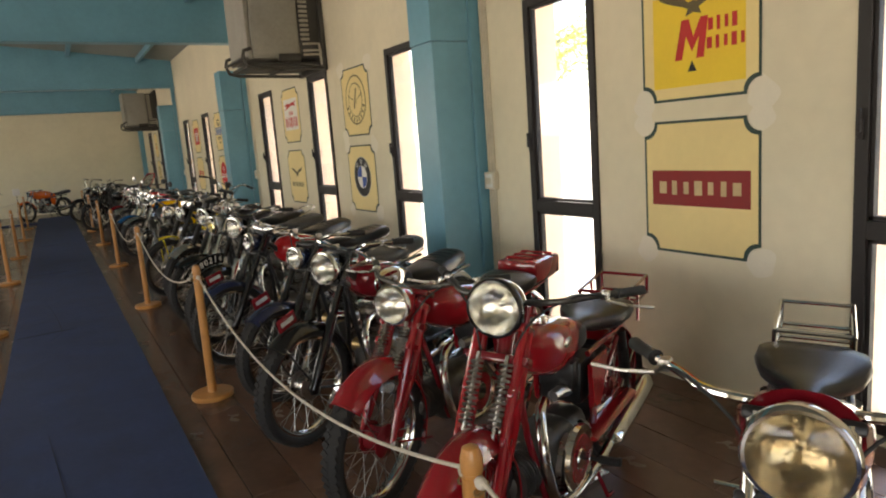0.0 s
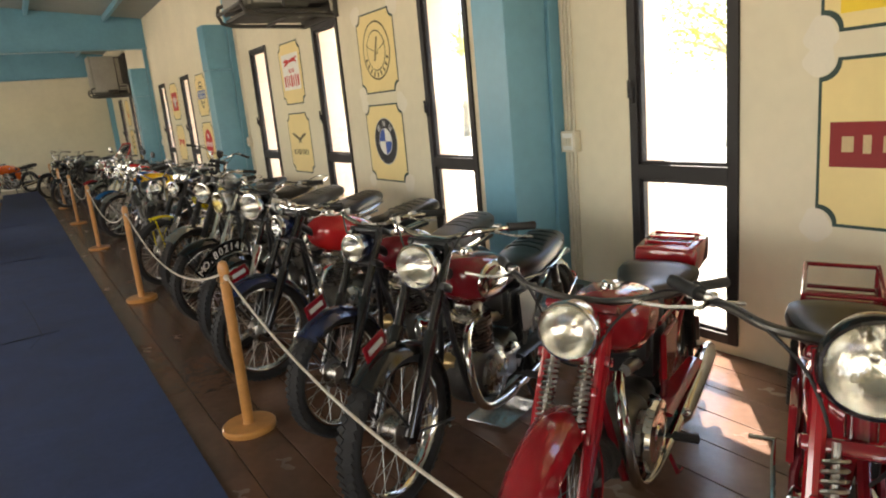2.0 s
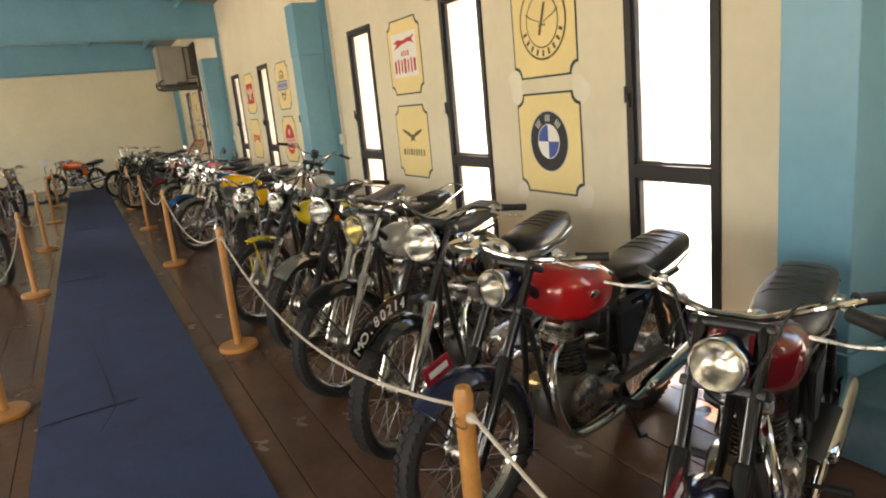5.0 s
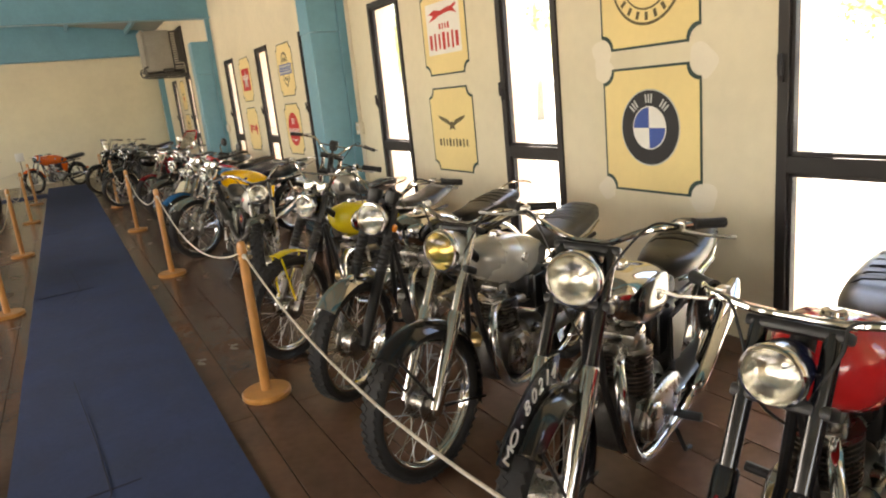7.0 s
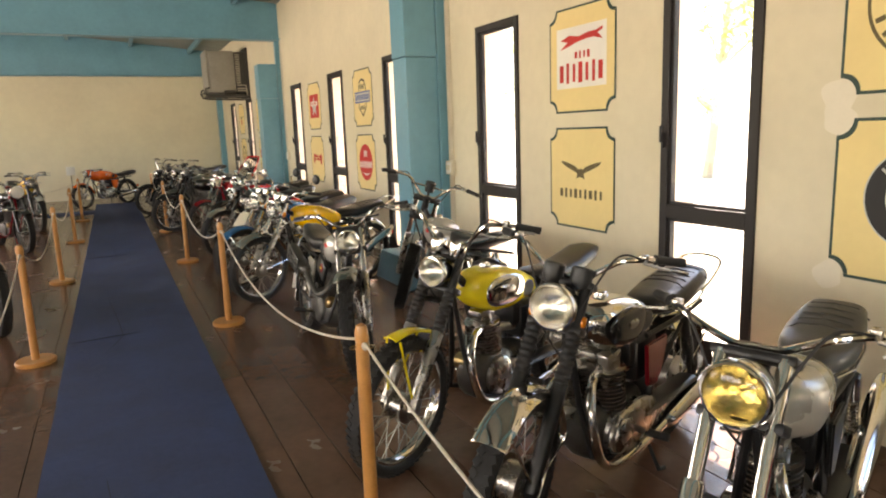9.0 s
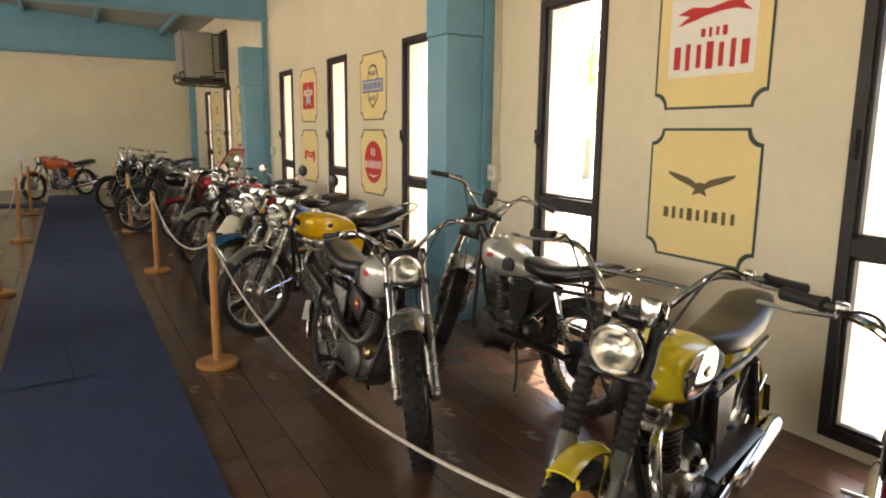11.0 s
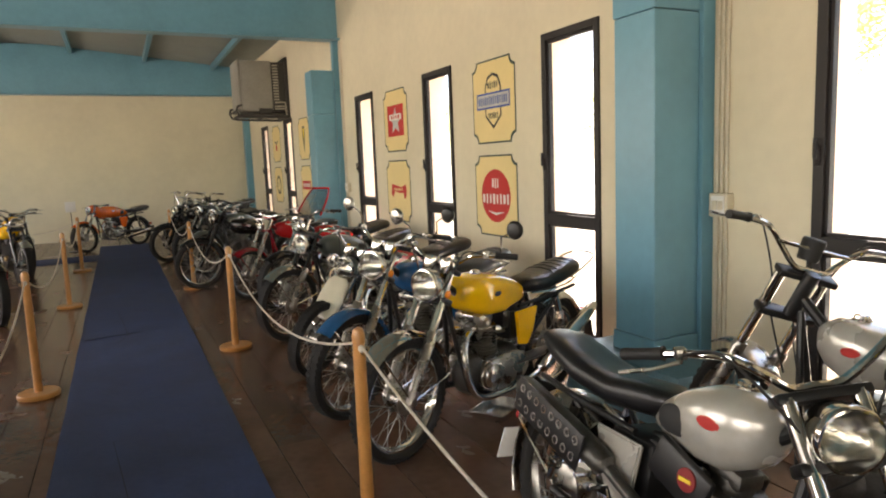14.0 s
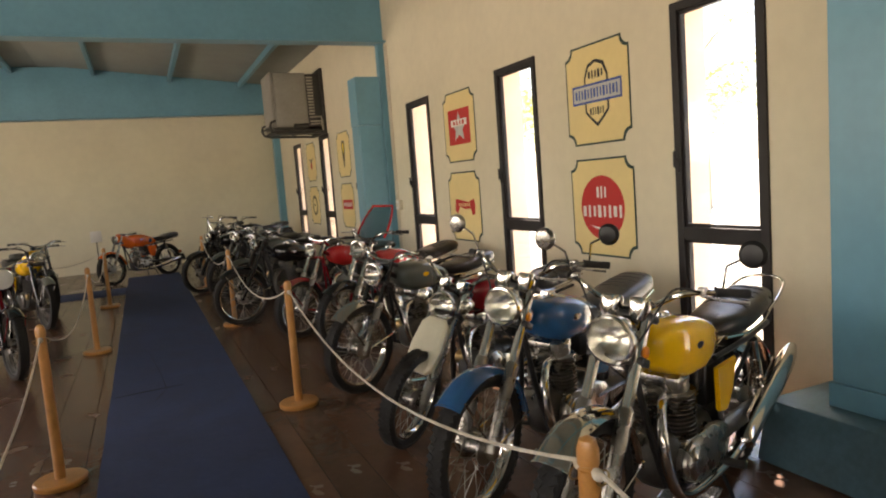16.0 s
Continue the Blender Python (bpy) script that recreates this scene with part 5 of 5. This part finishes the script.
motorcycle(1.160, 14.020, 24, "dark motorcycle with chrome mudguard", lens_at=True, tank=GREENGREY, guard="slim", guard_mat=CHROME, seat="dual", lamp=0.085, lamp_z=0.87, shell=BLACK, slider=ALLOY, stanchion=BLACK, bar_w=0.36, bar_rise=0.06, bar_back=0.16, engine="single", steer=4, badge=YELLOW)
motorcycle(1.430, 15.230, 26, "bright red motorcycle with red-edged windscreen", lens_at=True, tank=BRIGHTRED, guard="full", guard_mat=BLACK, frame=SATIN, seat="dual", lamp=0.085, lamp_z=0.95, shell=CHROME, screen=BRIGHTRED, bar_w=0.36, bar_rise=0.06, bar_back=0.18)
motorcycle(1.05, 16.20, 26, "red motorcycle with ivory headlamp cowl", tank=BRIGHTRED, guard="full", guard_mat=MAROON, frame=MAROON, seat="solo", lamp=0.075, lamp_z=0.90, shell=IVORY, bar_w=0.34, bar_rise=0.03, bar_back=0.18, engine="flat", rf=0.31, rr=0.31)
motorcycle(0.800, 17.420, 13, "black old motorcycle with high handlebar", lens_at=True, tank=BLACK, guard="slim", guard_mat=BLACK, seat="solo_pad", lamp=0.08, lamp_z=0.93, slider=BLACK, stanchion=BLACK, bar_w=0.38, bar_rise=0.08, bar_back=0.2, engine="twin", engine_mat=CASTING, rf=0.335, pipe_mat=CASTING)
motorcycle(0.80, 18.55, 30, "dark green-grey old motorcycle", tank=GREENGREY, guard="full", guard_mat=GREENGREY, seat="solo_pad", lamp=0.08, lamp_z=0.92, slider=BLACK, stanchion=BLACK, bar_w=0.38, bar_rise=0.05, bar_back=0.24, engine_mat=CASTING, pipe_mat=CASTING)
motorcycle(0.70, 19.6, 28, "black old motorcycle with saddle", tank=BLACK, guard="full", guard_mat=BLACK, seat="solo_pad", lamp=0.08, lamp_z=0.92, slider=BLACK, stanchion=BLACK, bar_w=0.38, bar_rise=0.05, bar_back=0.24, engine_mat=CASTING, pipe_mat=CASTING)
motorcycle(0.42, 20.75, 28, "black old motorcycle with raised handlebar", tank=BLACK, guard="slim", guard_mat=BLACK, seat="solo", lamp=0.08, lamp_z=0.90, slider=BLACK, stanchion=BLACK, bar_w=0.34, bar_rise=0.22, bar_back=0.2, engine_mat=CASTING, pipe_mat=CASTING)
motorcycle(0.70, 21.9, 28, "dark old motorcycle with leather saddle", tank=GREENGREY, guard="full", guard_mat=BLACK, seat="solo", lamp=0.08, lamp_z=0.88, slider=BLACK, stanchion=BLACK, bar_w=0.36, bar_rise=0.04, bar_back=0.24, engine_mat=CASTING, pipe_mat=CASTING)
motorcycle(0.80, 23.1, 28, "dark old motorcycle by the end wall", tank=BLACK, guard="full", guard_mat=BLACK, seat="solo", lamp=0.08, lamp_z=0.88, slider=BLACK, stanchion=BLACK, bar_w=0.36, bar_rise=0.04, bar_back=0.24, engine_mat=CASTING, pipe_mat=CASTING)
motorcycle(1.30, 24.3, 28, "black motorcycle in the far corner", tank=BLACK, guard="full", guard_mat=BLACK, seat="dual", lamp=0.08, lamp_z=0.9, bar_w=0.36, bar_rise=0.08, engine_mat=CASTING, pipe_mat=CASTING)
motorcycle(0.75, 20.15, 28, "dark green old motorcycle with pillion pad", tank=GREENGREY, guard="full", guard_mat=GREENGREY, seat="solo_pad", lamp=0.08, lamp_z=0.9, bar_w=0.36, bar_rise=0.05, bar_back=0.22, engine_mat=CASTING, pipe_mat=CASTING)
# across the end of the carpet
motorcycle(-0.98, 23.55, 42, "orange racing motorcycle across the carpet end", tank=ORANGE, tank_len=0.72, tank_h=1.15, tank_w=1.1, guard="slim", guard_mat=ORANGE, seat="dual", lamp=0.075, lamp_z=0.88, shell=ORANGE, cowl=ORANGE, slider=ALLOY, stanchion=CHROME, side=ORANGE, bar_w=0.30, bar_rise=-0.02, bar_back=0.12, rf=0.31, rr=0.31, lean=4, rear_mat=SATIN)
# the row on the other side of the carpet
for x, y, kw, lab in ((-1.30, 11.2, dict(tank=BLACK, guard_mat=BLACK), "black motorcycle behind the rope by the carpet"),
                      (-1.57, 16.4, dict(tank=BLACK, guard_mat=BLACK, lamp=0.10, lens=WHITE, frame=MAROON), "dark motorcycle with pale round number board"),
                      (-1.62, 19.2, dict(tank=YELLOW, guard="slim", guard_mat=CHROME, shell=YELLOW, cowl=YELLOW), "black motorcycle with yellow lamp cowl and tank"),
                      (-1.72, 20.5, dict(tank=BLACK, guard="full", guard_mat=BLACK), "black old motorcycle behind the rope")):
    motorcycle(x, y, 112, lab, **{**dict(rim_mat=CASTING, slider=BLACK, stanchion=BLACK, engine_mat=CASTING, pipe_mat=CASTING), **kw})
# close to the start of the walk
motorcycle(0.90, -0.535, 29, "maroon motorcycle with large chrome-rimmed headlamp and chrome rack", lens_at=True, tank=MAROON, guard="valanced", guard_mat=MAROON, frame=SATIN, seat="solo", rack=CHROME, lens=DULLENS, lamp=0.100, lamp_z=0.975, fork_up=0.035, seat_drop=0.03, rack_z=0.79, shell=MAROON, cowl=MAROON, bar_w=0.40, bar_rise=0.01, bar_back=0.24, slider=ALLOY)

# ---- posts and ropes ----
POST_H = 0.92


def barrier_post(x, y):
    p = base("barrier_post", pose(x, y, 0, 0, 0, 37 * y), "varnished wooden barrier post on a round base", "barrier post", "barrier posts")
    part("foot", lathe(nm(), (0, 0, 0), (0, 0, 1), [(0, 0), (0, 0.136), (0.006, 0.140), (0.026, 0.140), (0.034, 0.132), (0.036, 0)], 32), WOOD, p)
    part("pole", lathe(nm(), (0, 0, 0.036), (0, 0, 1), [(0, 0.029), (0.4, 0.027), (0.80, 0.026), (0.803, 0.023), (0.812, 0.023), (0.815, 0.027), (0.85, 0.027), (0.874, 0.020), (0.884, 0)], 18), WOOD, p)
    for s in (-1, 1):
        bm = sweep(nm(), [(0.030 * math.cos(a) * 0.6, s * (0.034 + 0.014 * math.sin(a)), 0.822 + 0.012 * math.cos(a)) for a in [k * math.pi / 4 for k in range(8)]], 0.003, 5, closed=True)
        part("eyelet", bm, BRASS, p)


def rope(a, b, sag):
    a, b = Vector(a), Vector(b)
    pts = []
    for k in range(25):
        f = k / 24
        q = a.lerp(b, f)
        q.z -= sag * 4 * f * (1 - f)
        pts.append(q)
    bm = sweep(nm(), pts, 0.0056, 8)
    for e in (a, b):
        blob(bm, e + Vector((0, 0, -0.01)), (0.014, 0.02, 0.016), seg=10)
    tagged(part("barrier_rope", bm, ROPE), "white rope hanging between wooden posts", "rope", "barrier ropes")


RIGHT = [0.02, 3.37, 6.82, 10.49, 13.98, 17.5, 21.25]
LEFT = [3.1, 6.65, 10.2, 13.47, 17.1, 20.52]
for xs, ys in ((0.528, RIGHT), (-0.94, LEFT)):
    for y in ys:
        barrier_post(xs, y)
    for a, b in zip(ys, ys[1:]):
        rope((xs, a + 0.035, 0.845), (xs, b - 0.035, 0.845), 0.24)
rope((0.528, -2.6, 0.80), (0.528, -0.015, 0.845), 0.2)
rope((-0.94, -0.4, 0.845), (-0.94, 3.065, 0.845), 0.24)
rope((-0.94, 20.555, 0.845), (-2.6, 22.6, 0.80), 0.22)


# ---- painted boards ----
def sign(yc, zc, label, w=0.80, h=0.80):
    """A painted panel with scooped corners; returns a way to lay flat shapes on it."""
    s = base("painted_sign", pose(WALL, yc, zc), label, "wall sign", "painted wall signs")
    r = 0.085

    def outline(inset):
        hw, hh, rr = w / 2 - inset, h / 2 - inset, r + inset * 0.3
        pts = []
        for sx, sy, a0 in ((1, 1, 180), (-1, 1, 270), (-1, -1, 0), (1, -1, 90)):
            for k in range(7):
                a = radians(a0 + 90 * k / 6)
                pts.append((sx * hw + rr * math.cos(a), sy * hh + rr * math.sin(a)))
        # order every scoop so that the outline runs round once
        out = []
        for c in range(4):
            out += pts[c * 7:c * 7 + 7][::-1]
        return out

    def flat(name, pts, mat, layer, lab=""):
        bm = polygon(nm(), [(-0.0012 * layer - 0.0022, -u, v) for u, v in pts], -0.0012, (1, 0, 0))
        return part(name, bm, mat, s, lab, smooth=False)

    flat("border", outline(0.0), SIGN_EDGE, 1, "dark green painted border")
    flat("field", outline(0.016), SIGN, 2, "pale yellow painted field")
    return s, flat


def disc(u, v, ru, rv=None, n=40):
    rv = ru if rv is None else rv
    return [(u + ru * math.cos(2 * math.pi * k / n), v + rv * math.sin(2 * math.pi * k / n)) for k in range(n)]


def rect(u, v, w, h, slant=0.0):
    return [(u - w / 2 - slant, v - h / 2), (u + w / 2 - slant, v - h / 2), (u + w / 2 + slant, v + h / 2), (u - w / 2 + slant, v + h / 2)]


def marks(flat, u, v, wide, high, n, mat, layer, rise=0.0):
    """A row of upright bars that stand for unread writing."""
    step = wide / n
    for k in range(n):
        x = u - wide / 2 + step * (k + 0.5)
        flat("letter_bar", rect(x, v + rise * (k - n / 2), step * (0.42 if k % 3 else 0.62), high * (1.0 if k % 2 else 0.86)), mat, layer)


def bird(u, v, s):
    half = [(0.0, 0.05), (0.06, 0.03), (0.12, 0.09), (0.30, 0.16), (0.46, 0.20), (0.44, 0.15), (0.40, 0.12), (0.34, 0.08), (0.24, 0.03), (0.13, -0.02), (0.07, -0.06), (0.10, -0.16), (0.0, -0.12)]
    return [(u + a * s * 0.92, v + b * s * 0.66) for a, b in half] + [(u - a * s * 0.92, v + b * s * 0.66) for a, b in half[::-1][1:-1]]


LOW_Z, HIGH_Z = 1.222, 2.134
# between the first windows
s, f = sign(1.38, HIGH_Z, "cream sign with black eagle and red marks on yellow")
f("yellow_square", rect(0, -0.06, 0.62, 0.52), BRIGHTYELLOW, 3)
f("eagle", bird(-0.02, 0.13, 0.58), SIGNBROWN, 4)
marks(f, 0.17, 0.0, 0.20, 0.075, 4, SIGNRED, 5)
marks(f, 0.19, -0.10, 0.26, 0.07, 5, SIGNRED, 5)
f("red_strokes", [(-0.15, -0.17), (-0.10, 0.05), (-0.05, 0.05), (-0.02, -0.05), (0.03, 0.05), (0.08, 0.05), (0.05, -0.17), (0.0, -0.17), (0.02, -0.05), (-0.03, -0.13), (-0.07, -0.04), (-0.10, -0.17)], SIGNRED, 6)
f("dark_wedge", [(-0.06, -0.24), (0.0, -0.24), (-0.03, -0.18)], SIGNBLACK, 6)
s, f = sign(1.38, LOW_Z, "cream sign with dark red bar and pale marks")
f("red_bar", rect(0, -0.002, 0.68, 0.212), DARKRED, 3)
marks(f, 0, 0.0, 0.60, 0.085, 7, SIGNTAN, 4)
# second bay
s, f = sign(6.225, HIGH_Z, "cream sign with grey ringed wing emblem")
f("ring", disc(0, 0.02, 0.29), SIGNBROWN, 3)
f("ring_field", disc(0, 0.02, 0.272), SIGN, 4)
f("inner_ring", disc(0, 0.02, 0.20), SIGNBROWN, 5)
f("inner_field", disc(0, 0.02, 0.188), SIGN, 6)
for q in range(9):
    a = radians(200 + q * 17.5)
    f("letter_bar", [(0.236 * math.cos(a) + dx * math.cos(a + 1.57) - dz * math.sin(a + 1.57), 0.02 + 0.236 * math.sin(a) + dx * math.sin(a + 1.57) + dz * math.cos(a + 1.57)) for dx, dz in ((-0.012, -0.024), (0.012, -0.024), (0.012, 0.024), (-0.012, 0.024))], SIGNBROWN, 6)
f("wings", bird(0, 0.03, 0.48), SIGNBROWN, 7)
f("wing_field", bird(0, 0.034, 0.40), SIGN, 8)
f("stroke", [(-0.05, -0.08), (-0.02, -0.08), (0.06, 0.15), (0.03, 0.15)], SIGNBROWN, 9)
s, f = sign(6.225, LOW_Z, "cream sign with black ringed blue and white roundel")
f("silver_rim", disc(0, 0.018, 0.242, n=48), LIGHTGREY, 3)
f("black_ring", disc(0, 0.018, 0.234, n=48), SIGNBLACK, 4)
f("white_rim", disc(0, 0.018, 0.137), WHITE, 5)
for k, (mat) in enumerate((WHITE, SIGNBLUE, WHITE, SIGNBLUE)):
    a0 = 90 * k
    f("quarter", [(0.0, 0.018)] + [(0.130 * math.cos(radians(a0 + 90 * j / 10)), 0.018 + 0.130 * math.sin(radians(a0 + 90 * j / 10))) for j in range(11)], mat, 6)
for a in (132, 90, 48):
    for d in (-7, 0, 7):
        ra = radians(a + d)
        f("letter_bar", [(math.cos(ra) * r - math.sin(ra) * e, 0.018 + math.sin(ra) * r + math.cos(ra) * e) for r, e in ((0.158, -0.006), (0.212, -0.006), (0.212, 0.006), (0.158, 0.006))], LIGHTGREY, 6)
s, f = sign(8.68, HIGH_Z, "cream sign with red hound on white square")
f("white_square", rect(0, 0.02, 0.60, 0.46), WHITE, 3)
f("hound", [(-0.25, 0.16), (-0.14, 0.19), (-0.02, 0.17), (0.10, 0.19), (0.18, 0.19), (0.25, 0.21), (0.26, 0.19), (0.20, 0.17), (0.26, 0.12), (0.16, 0.145), (0.08, 0.145), (-0.05, 0.13), (-0.13, 0.11), (-0.25, 0.09), (-0.16, 0.14)], SIGNRED, 4)
marks(f, 0.02, 0.035, 0.20, 0.055, 4, SIGNRED, 4)
marks(f, 0.0, -0.095, 0.55, 0.155, 7, SIGNRED, 4)
s, f = sign(8.68, LOW_Z, "cream sign with brown spread eagle")
f("eagle", bird(0, 0.06, 0.58), SIGNBROWN, 3)
marks(f, 0, -0.12, 0.55, 0.075, 9, SIGNBROWN, 3)
# third bay
s, f = sign(13.60, HIGH_Z, "cream sign with blue bar and shield")
f("shield_edge", [(-0.10, 0.24), (0, 0.27), (0.10, 0.24), (0.15, 0.14), (0.15, -0.14), (0.08, -0.20), (0, -0.26), (-0.08, -0.20), (-0.15, -0.14), (-0.15, 0.14)], SIGNBLACK, 3)
f("shield", [(-0.085, 0.215), (0, 0.245), (0.085, 0.215), (0.13, 0.13), (0.13, -0.13), (0.07, -0.18), (0, -0.23), (-0.07, -0.18), (-0.13, -0.13), (-0.13, 0.13)], SIGN, 4)
marks(f, 0, 0.155, 0.20, 0.065, 5, SIGNBLACK, 5)
marks(f, 0, -0.135, 0.19, 0.06, 6, SIGNBLACK, 5)
f("blue_bar", rect(0, 0.01, 0.62, 0.155), SIGNBLUE, 5)
f("pale_bar", rect(0, 0.01, 0.585, 0.12), LIGHTGREY, 6)
marks(f, 0, 0.01, 0.55, 0.08, 14, SIGNBLUE, 7)
s, f = sign(13.60, LOW_Z, "cream sign with red disc and white strokes")
f("red_disc", disc(0, 0.0, 0.275, 0.26), SIGNRED, 3)
marks(f, 0.0, 0.125, 0.14, 0.10, 3, WHITE, 4)
marks(f, 0.0, -0.03, 0.52, 0.10, 8, WHITE, 4)
f("swash", [(-0.16, -0.15), (0.0, -0.19), (0.17, -0.15), (0.0, -0.165)], WHITE, 4)
s, f = sign(16.10, HIGH_Z, "cream sign with dark red square and star emblem")
f("red_square", rect(0, 0.0, 0.54, 0.40), SIGNRED, 3)
f("star", [(r * math.cos(radians(90 + 36 * k)), -0.01 + 0.9 * r * math.sin(radians(90 + 36 * k))) for k, r in enumerate([0.20, 0.09] * 5)], LIGHTGREY, 4)
f("band", rect(0, 0.045, 0.40, 0.075), WHITE, 5)
marks(f, 0, 0.045, 0.30, 0.05, 4, SIGNRED, 6)
s, f = sign(16.10, LOW_Z, "cream sign with red scripted mark")
f("script", [(-0.25, -0.04), (-0.22, 0.09), (-0.05, 0.07), (0.10, 0.05), (0.24, 0.09), (0.27, 0.02), (0.25, -0.08), (0.19, -0.10), (0.16, -0.02), (0.02, -0.03), (-0.12, 0.0), (-0.19, -0.09)], SIGNRED, 3)
marks(f, 0.0, 0.02, 0.30, 0.035, 6, SIGN, 4)
# last bay
s, f = sign(20.80, HIGH_Z, "cream sign with black pointed shield")
f("shield", [(-0.07, 0.24), (0.07, 0.24), (0.09, 0.10), (0.0, -0.26), (-0.09, 0.10)], SIGNBLACK, 3)
f("shield_field", [(-0.045, 0.20), (0.045, 0.20), (0.055, 0.11), (0.0, -0.02), (-0.055, 0.11)], BRIGHTYELLOW, 4)
s, f = sign(20.80, LOW_Z, "cream sign with red bar")
f("red_bar", rect(0, 0.02, 0.60, 0.17), SIGNRED, 3)
marks(f, 0, 0.02, 0.50, 0.08, 7, WHITE, 4)
s, f = sign(23.25, HIGH_Z, "cream sign with small dark emblem")
f("emblem", bird(0, 0.02, 0.40), SIGNBLACK, 3)
f("red_dot", disc(0, -0.08, 0.07), SIGNRED, 4)
s, f = sign(23.25, LOW_Z, "cream sign with round brown emblem")
f("disc", disc(0, 0, 0.21), SIGNBROWN, 3)
f("disc_field", disc(0, 0, 0.15), SIGN, 4)
f("emblem", bird(0, 0, 0.26), SIGNBROWN, 5)


# pale filler round the corners of some of the boards
rnd = random.Random(9)
for yc in (1.38, 6.225):
    deep = 0.0002
    for zc in (LOW_Z, HIGH_Z):
        for su in (-1, 1):
            for sv in (-1, 1):
                if rnd.random() < 0.2:
                    continue
                r0, ph = rnd.uniform(0.075, 0.11), rnd.random() * 6
                deep += 0.00022
                pts = [(WALL - deep, yc + su * 0.40 + r0 * (1 + 0.16 * math.sin(3 * a + ph)) * math.cos(a), zc + sv * 0.40 + r0 * (1 + 0.14 * math.cos(2 * a + ph)) * math.sin(a)) for a in [2 * math.pi * k / 28 for k in range(28)]]
                tagged(part("trim_filler", polygon(nm(), pts, 0.003, (1, 0, 0)), PATCH, smooth=False), "pale filler patch on the wall", "wall patch", kind="structure")


# ---- loose things ----
def foil_tray(x, y, turn):
    t = base("drip_tray", pose(x, y, 0, 0, 0, turn), "crumpled aluminium foil drip tray on the floor", "tray", "foil trays")
    bm = nm()
    rows = []
    for z, k in ((0.001, 0.82), (0.055, 1.0), (0.058, 1.07), (0.054, 1.07), (0.050, 0.985), (0.006, 0.81)):
        rows.append([bm.verts.new((0.15 * k * a + 0.006 * noise.noise((a * 3, b * 3, z * 50)), 0.11 * k * b, z)) for a, b in ((-1, -0.9), (-0.9, -1), (0, -1), (0.9, -1), (1, -0.9), (1, 0), (1, 0.9), (0.9, 1), (0, 1), (-0.9, 1), (-1, 0.9), (-1, 0))])
    for r, q in zip(rows, rows[1:]):
        for k in range(12):
            bm.faces.new((r[k], r[(k + 1) % 12], q[(k + 1) % 12], q[k]))
    bm.faces.new(rows[0])
    bm.faces.new(rows[-1])
    part("pan", bm, FOIL, t, smooth=False)


foil_tray(1.57, 2.52, 20)
foil_tray(1.70, 11.40, 30)
foil_tray(1.62, 0.98, 10)


def card_stand(x, y):
    c = base("card_stand", pose(x, y, 0, 0, 0, 20), "small white card on a thin stand", "sign stand")
    part("foot", lathe(nm(), (0, 0, 0), (0, 0, 1), [(0, 0), (0, 0.12), (0.012, 0.12), (0.02, 0.02), (0.02, 0)], 20), SATIN, c)
    part("pole", rod(nm(), (0, 0, 0.02), (0, 0, 0.86), 0.009), SATIN, c)
    part("card", box(nm(), (0, -0.012, 0.96), (0.21, 0.006, 0.22), bevel=0.002), PAPER, c)


card_stand(-1.215, 23.95)

# ---- outside the windows ----
bm = nm()
bmesh.ops.create_grid(bm, x_segments=2, y_segments=2, size=600)
for v in bm.verts:
    v.co.z = -0.25
tagged(part("ground", bm, GROUND, smooth=False), "pale sunlit gravel yard", "ground", kind="structure")


def tree(x, y, tall, seed):
    rnd = random.Random(seed)
    t = base("tree", pose(x, y, -0.25), "sunlit leafy tree outside the windows", "tree", "trees in the yard")
    bm = nm()
    top = Vector((rnd.uniform(-0.4, 0.4), rnd.uniform(-0.4, 0.4), tall * 0.62))
    sweep(bm, smooth_path([(0, 0, 0), top * 0.35 + Vector((0.1, 0.05, 0)), top * 0.7, top], 4), [0.2 - 0.011 * k for k in range(13)], 8)
    tips = []
    for k in range(11):
        a, f = k * 2.4 + rnd.random(), rnd.uniform(0.22, 1.0)
        s = top * f
        e = s + Vector((math.cos(a), math.sin(a), 0)) * rnd.uniform(1.4, 3.2) + Vector((0, 0, rnd.uniform(0.2, 1.5)))
        mid = (s + e) / 2 + Vector((0, 0, 0.25))
        sweep(bm, smooth_path([s, mid, e], 3), [0.07, 0.06, 0.05, 0.04, 0.03, 0.022, 0.015], 6)
        tips += [mid, e, e + Vector((rnd.uniform(-0.6, 0.6), rnd.uniform(-0.6, 0.6), 0.4))]
    part("trunk", bm, BARK, t)
    vs, fs = [], []
    for tip in tips:
        for _ in range(210):
            c = tip + Vector((rnd.gauss(0, 0.6), rnd.gauss(0, 0.6), rnd.gauss(0, 0.5)))
            u = Vector((rnd.gauss(0, 1), rnd.gauss(0, 1), rnd.gauss(0, 0.6))).normalized() * rnd.uniform(0.05, 0.09)
            w = u.cross(Vector((rnd.gauss(0, 1), rnd.gauss(0, 1), rnd.gauss(0, 1)))).normalized() * u.length * 0.45
            n = len(vs)
            vs += [c - u, c + w, c + u, c - w]
            fs.append((n, n + 1, n + 2, n + 3))
    me = bpy.data.meshes.new("crown")
    me.from_pydata(vs, [], fs)
    me.materials.append(LEAF)
    new("crown", me).parent = t


for k, (x, y, h) in enumerate(((17.5, 4.0, 9.0), (18.5, 12.5, 9.6), (17.6, 20.5, 9.0), (19.2, 28.0, 9.8), (18.0, 35.0, 9.2), (20.0, 43.0, 10.0), (19.0, 51.0, 9.6))):
    tree(x, y, h, 20 + k)

floorboards()
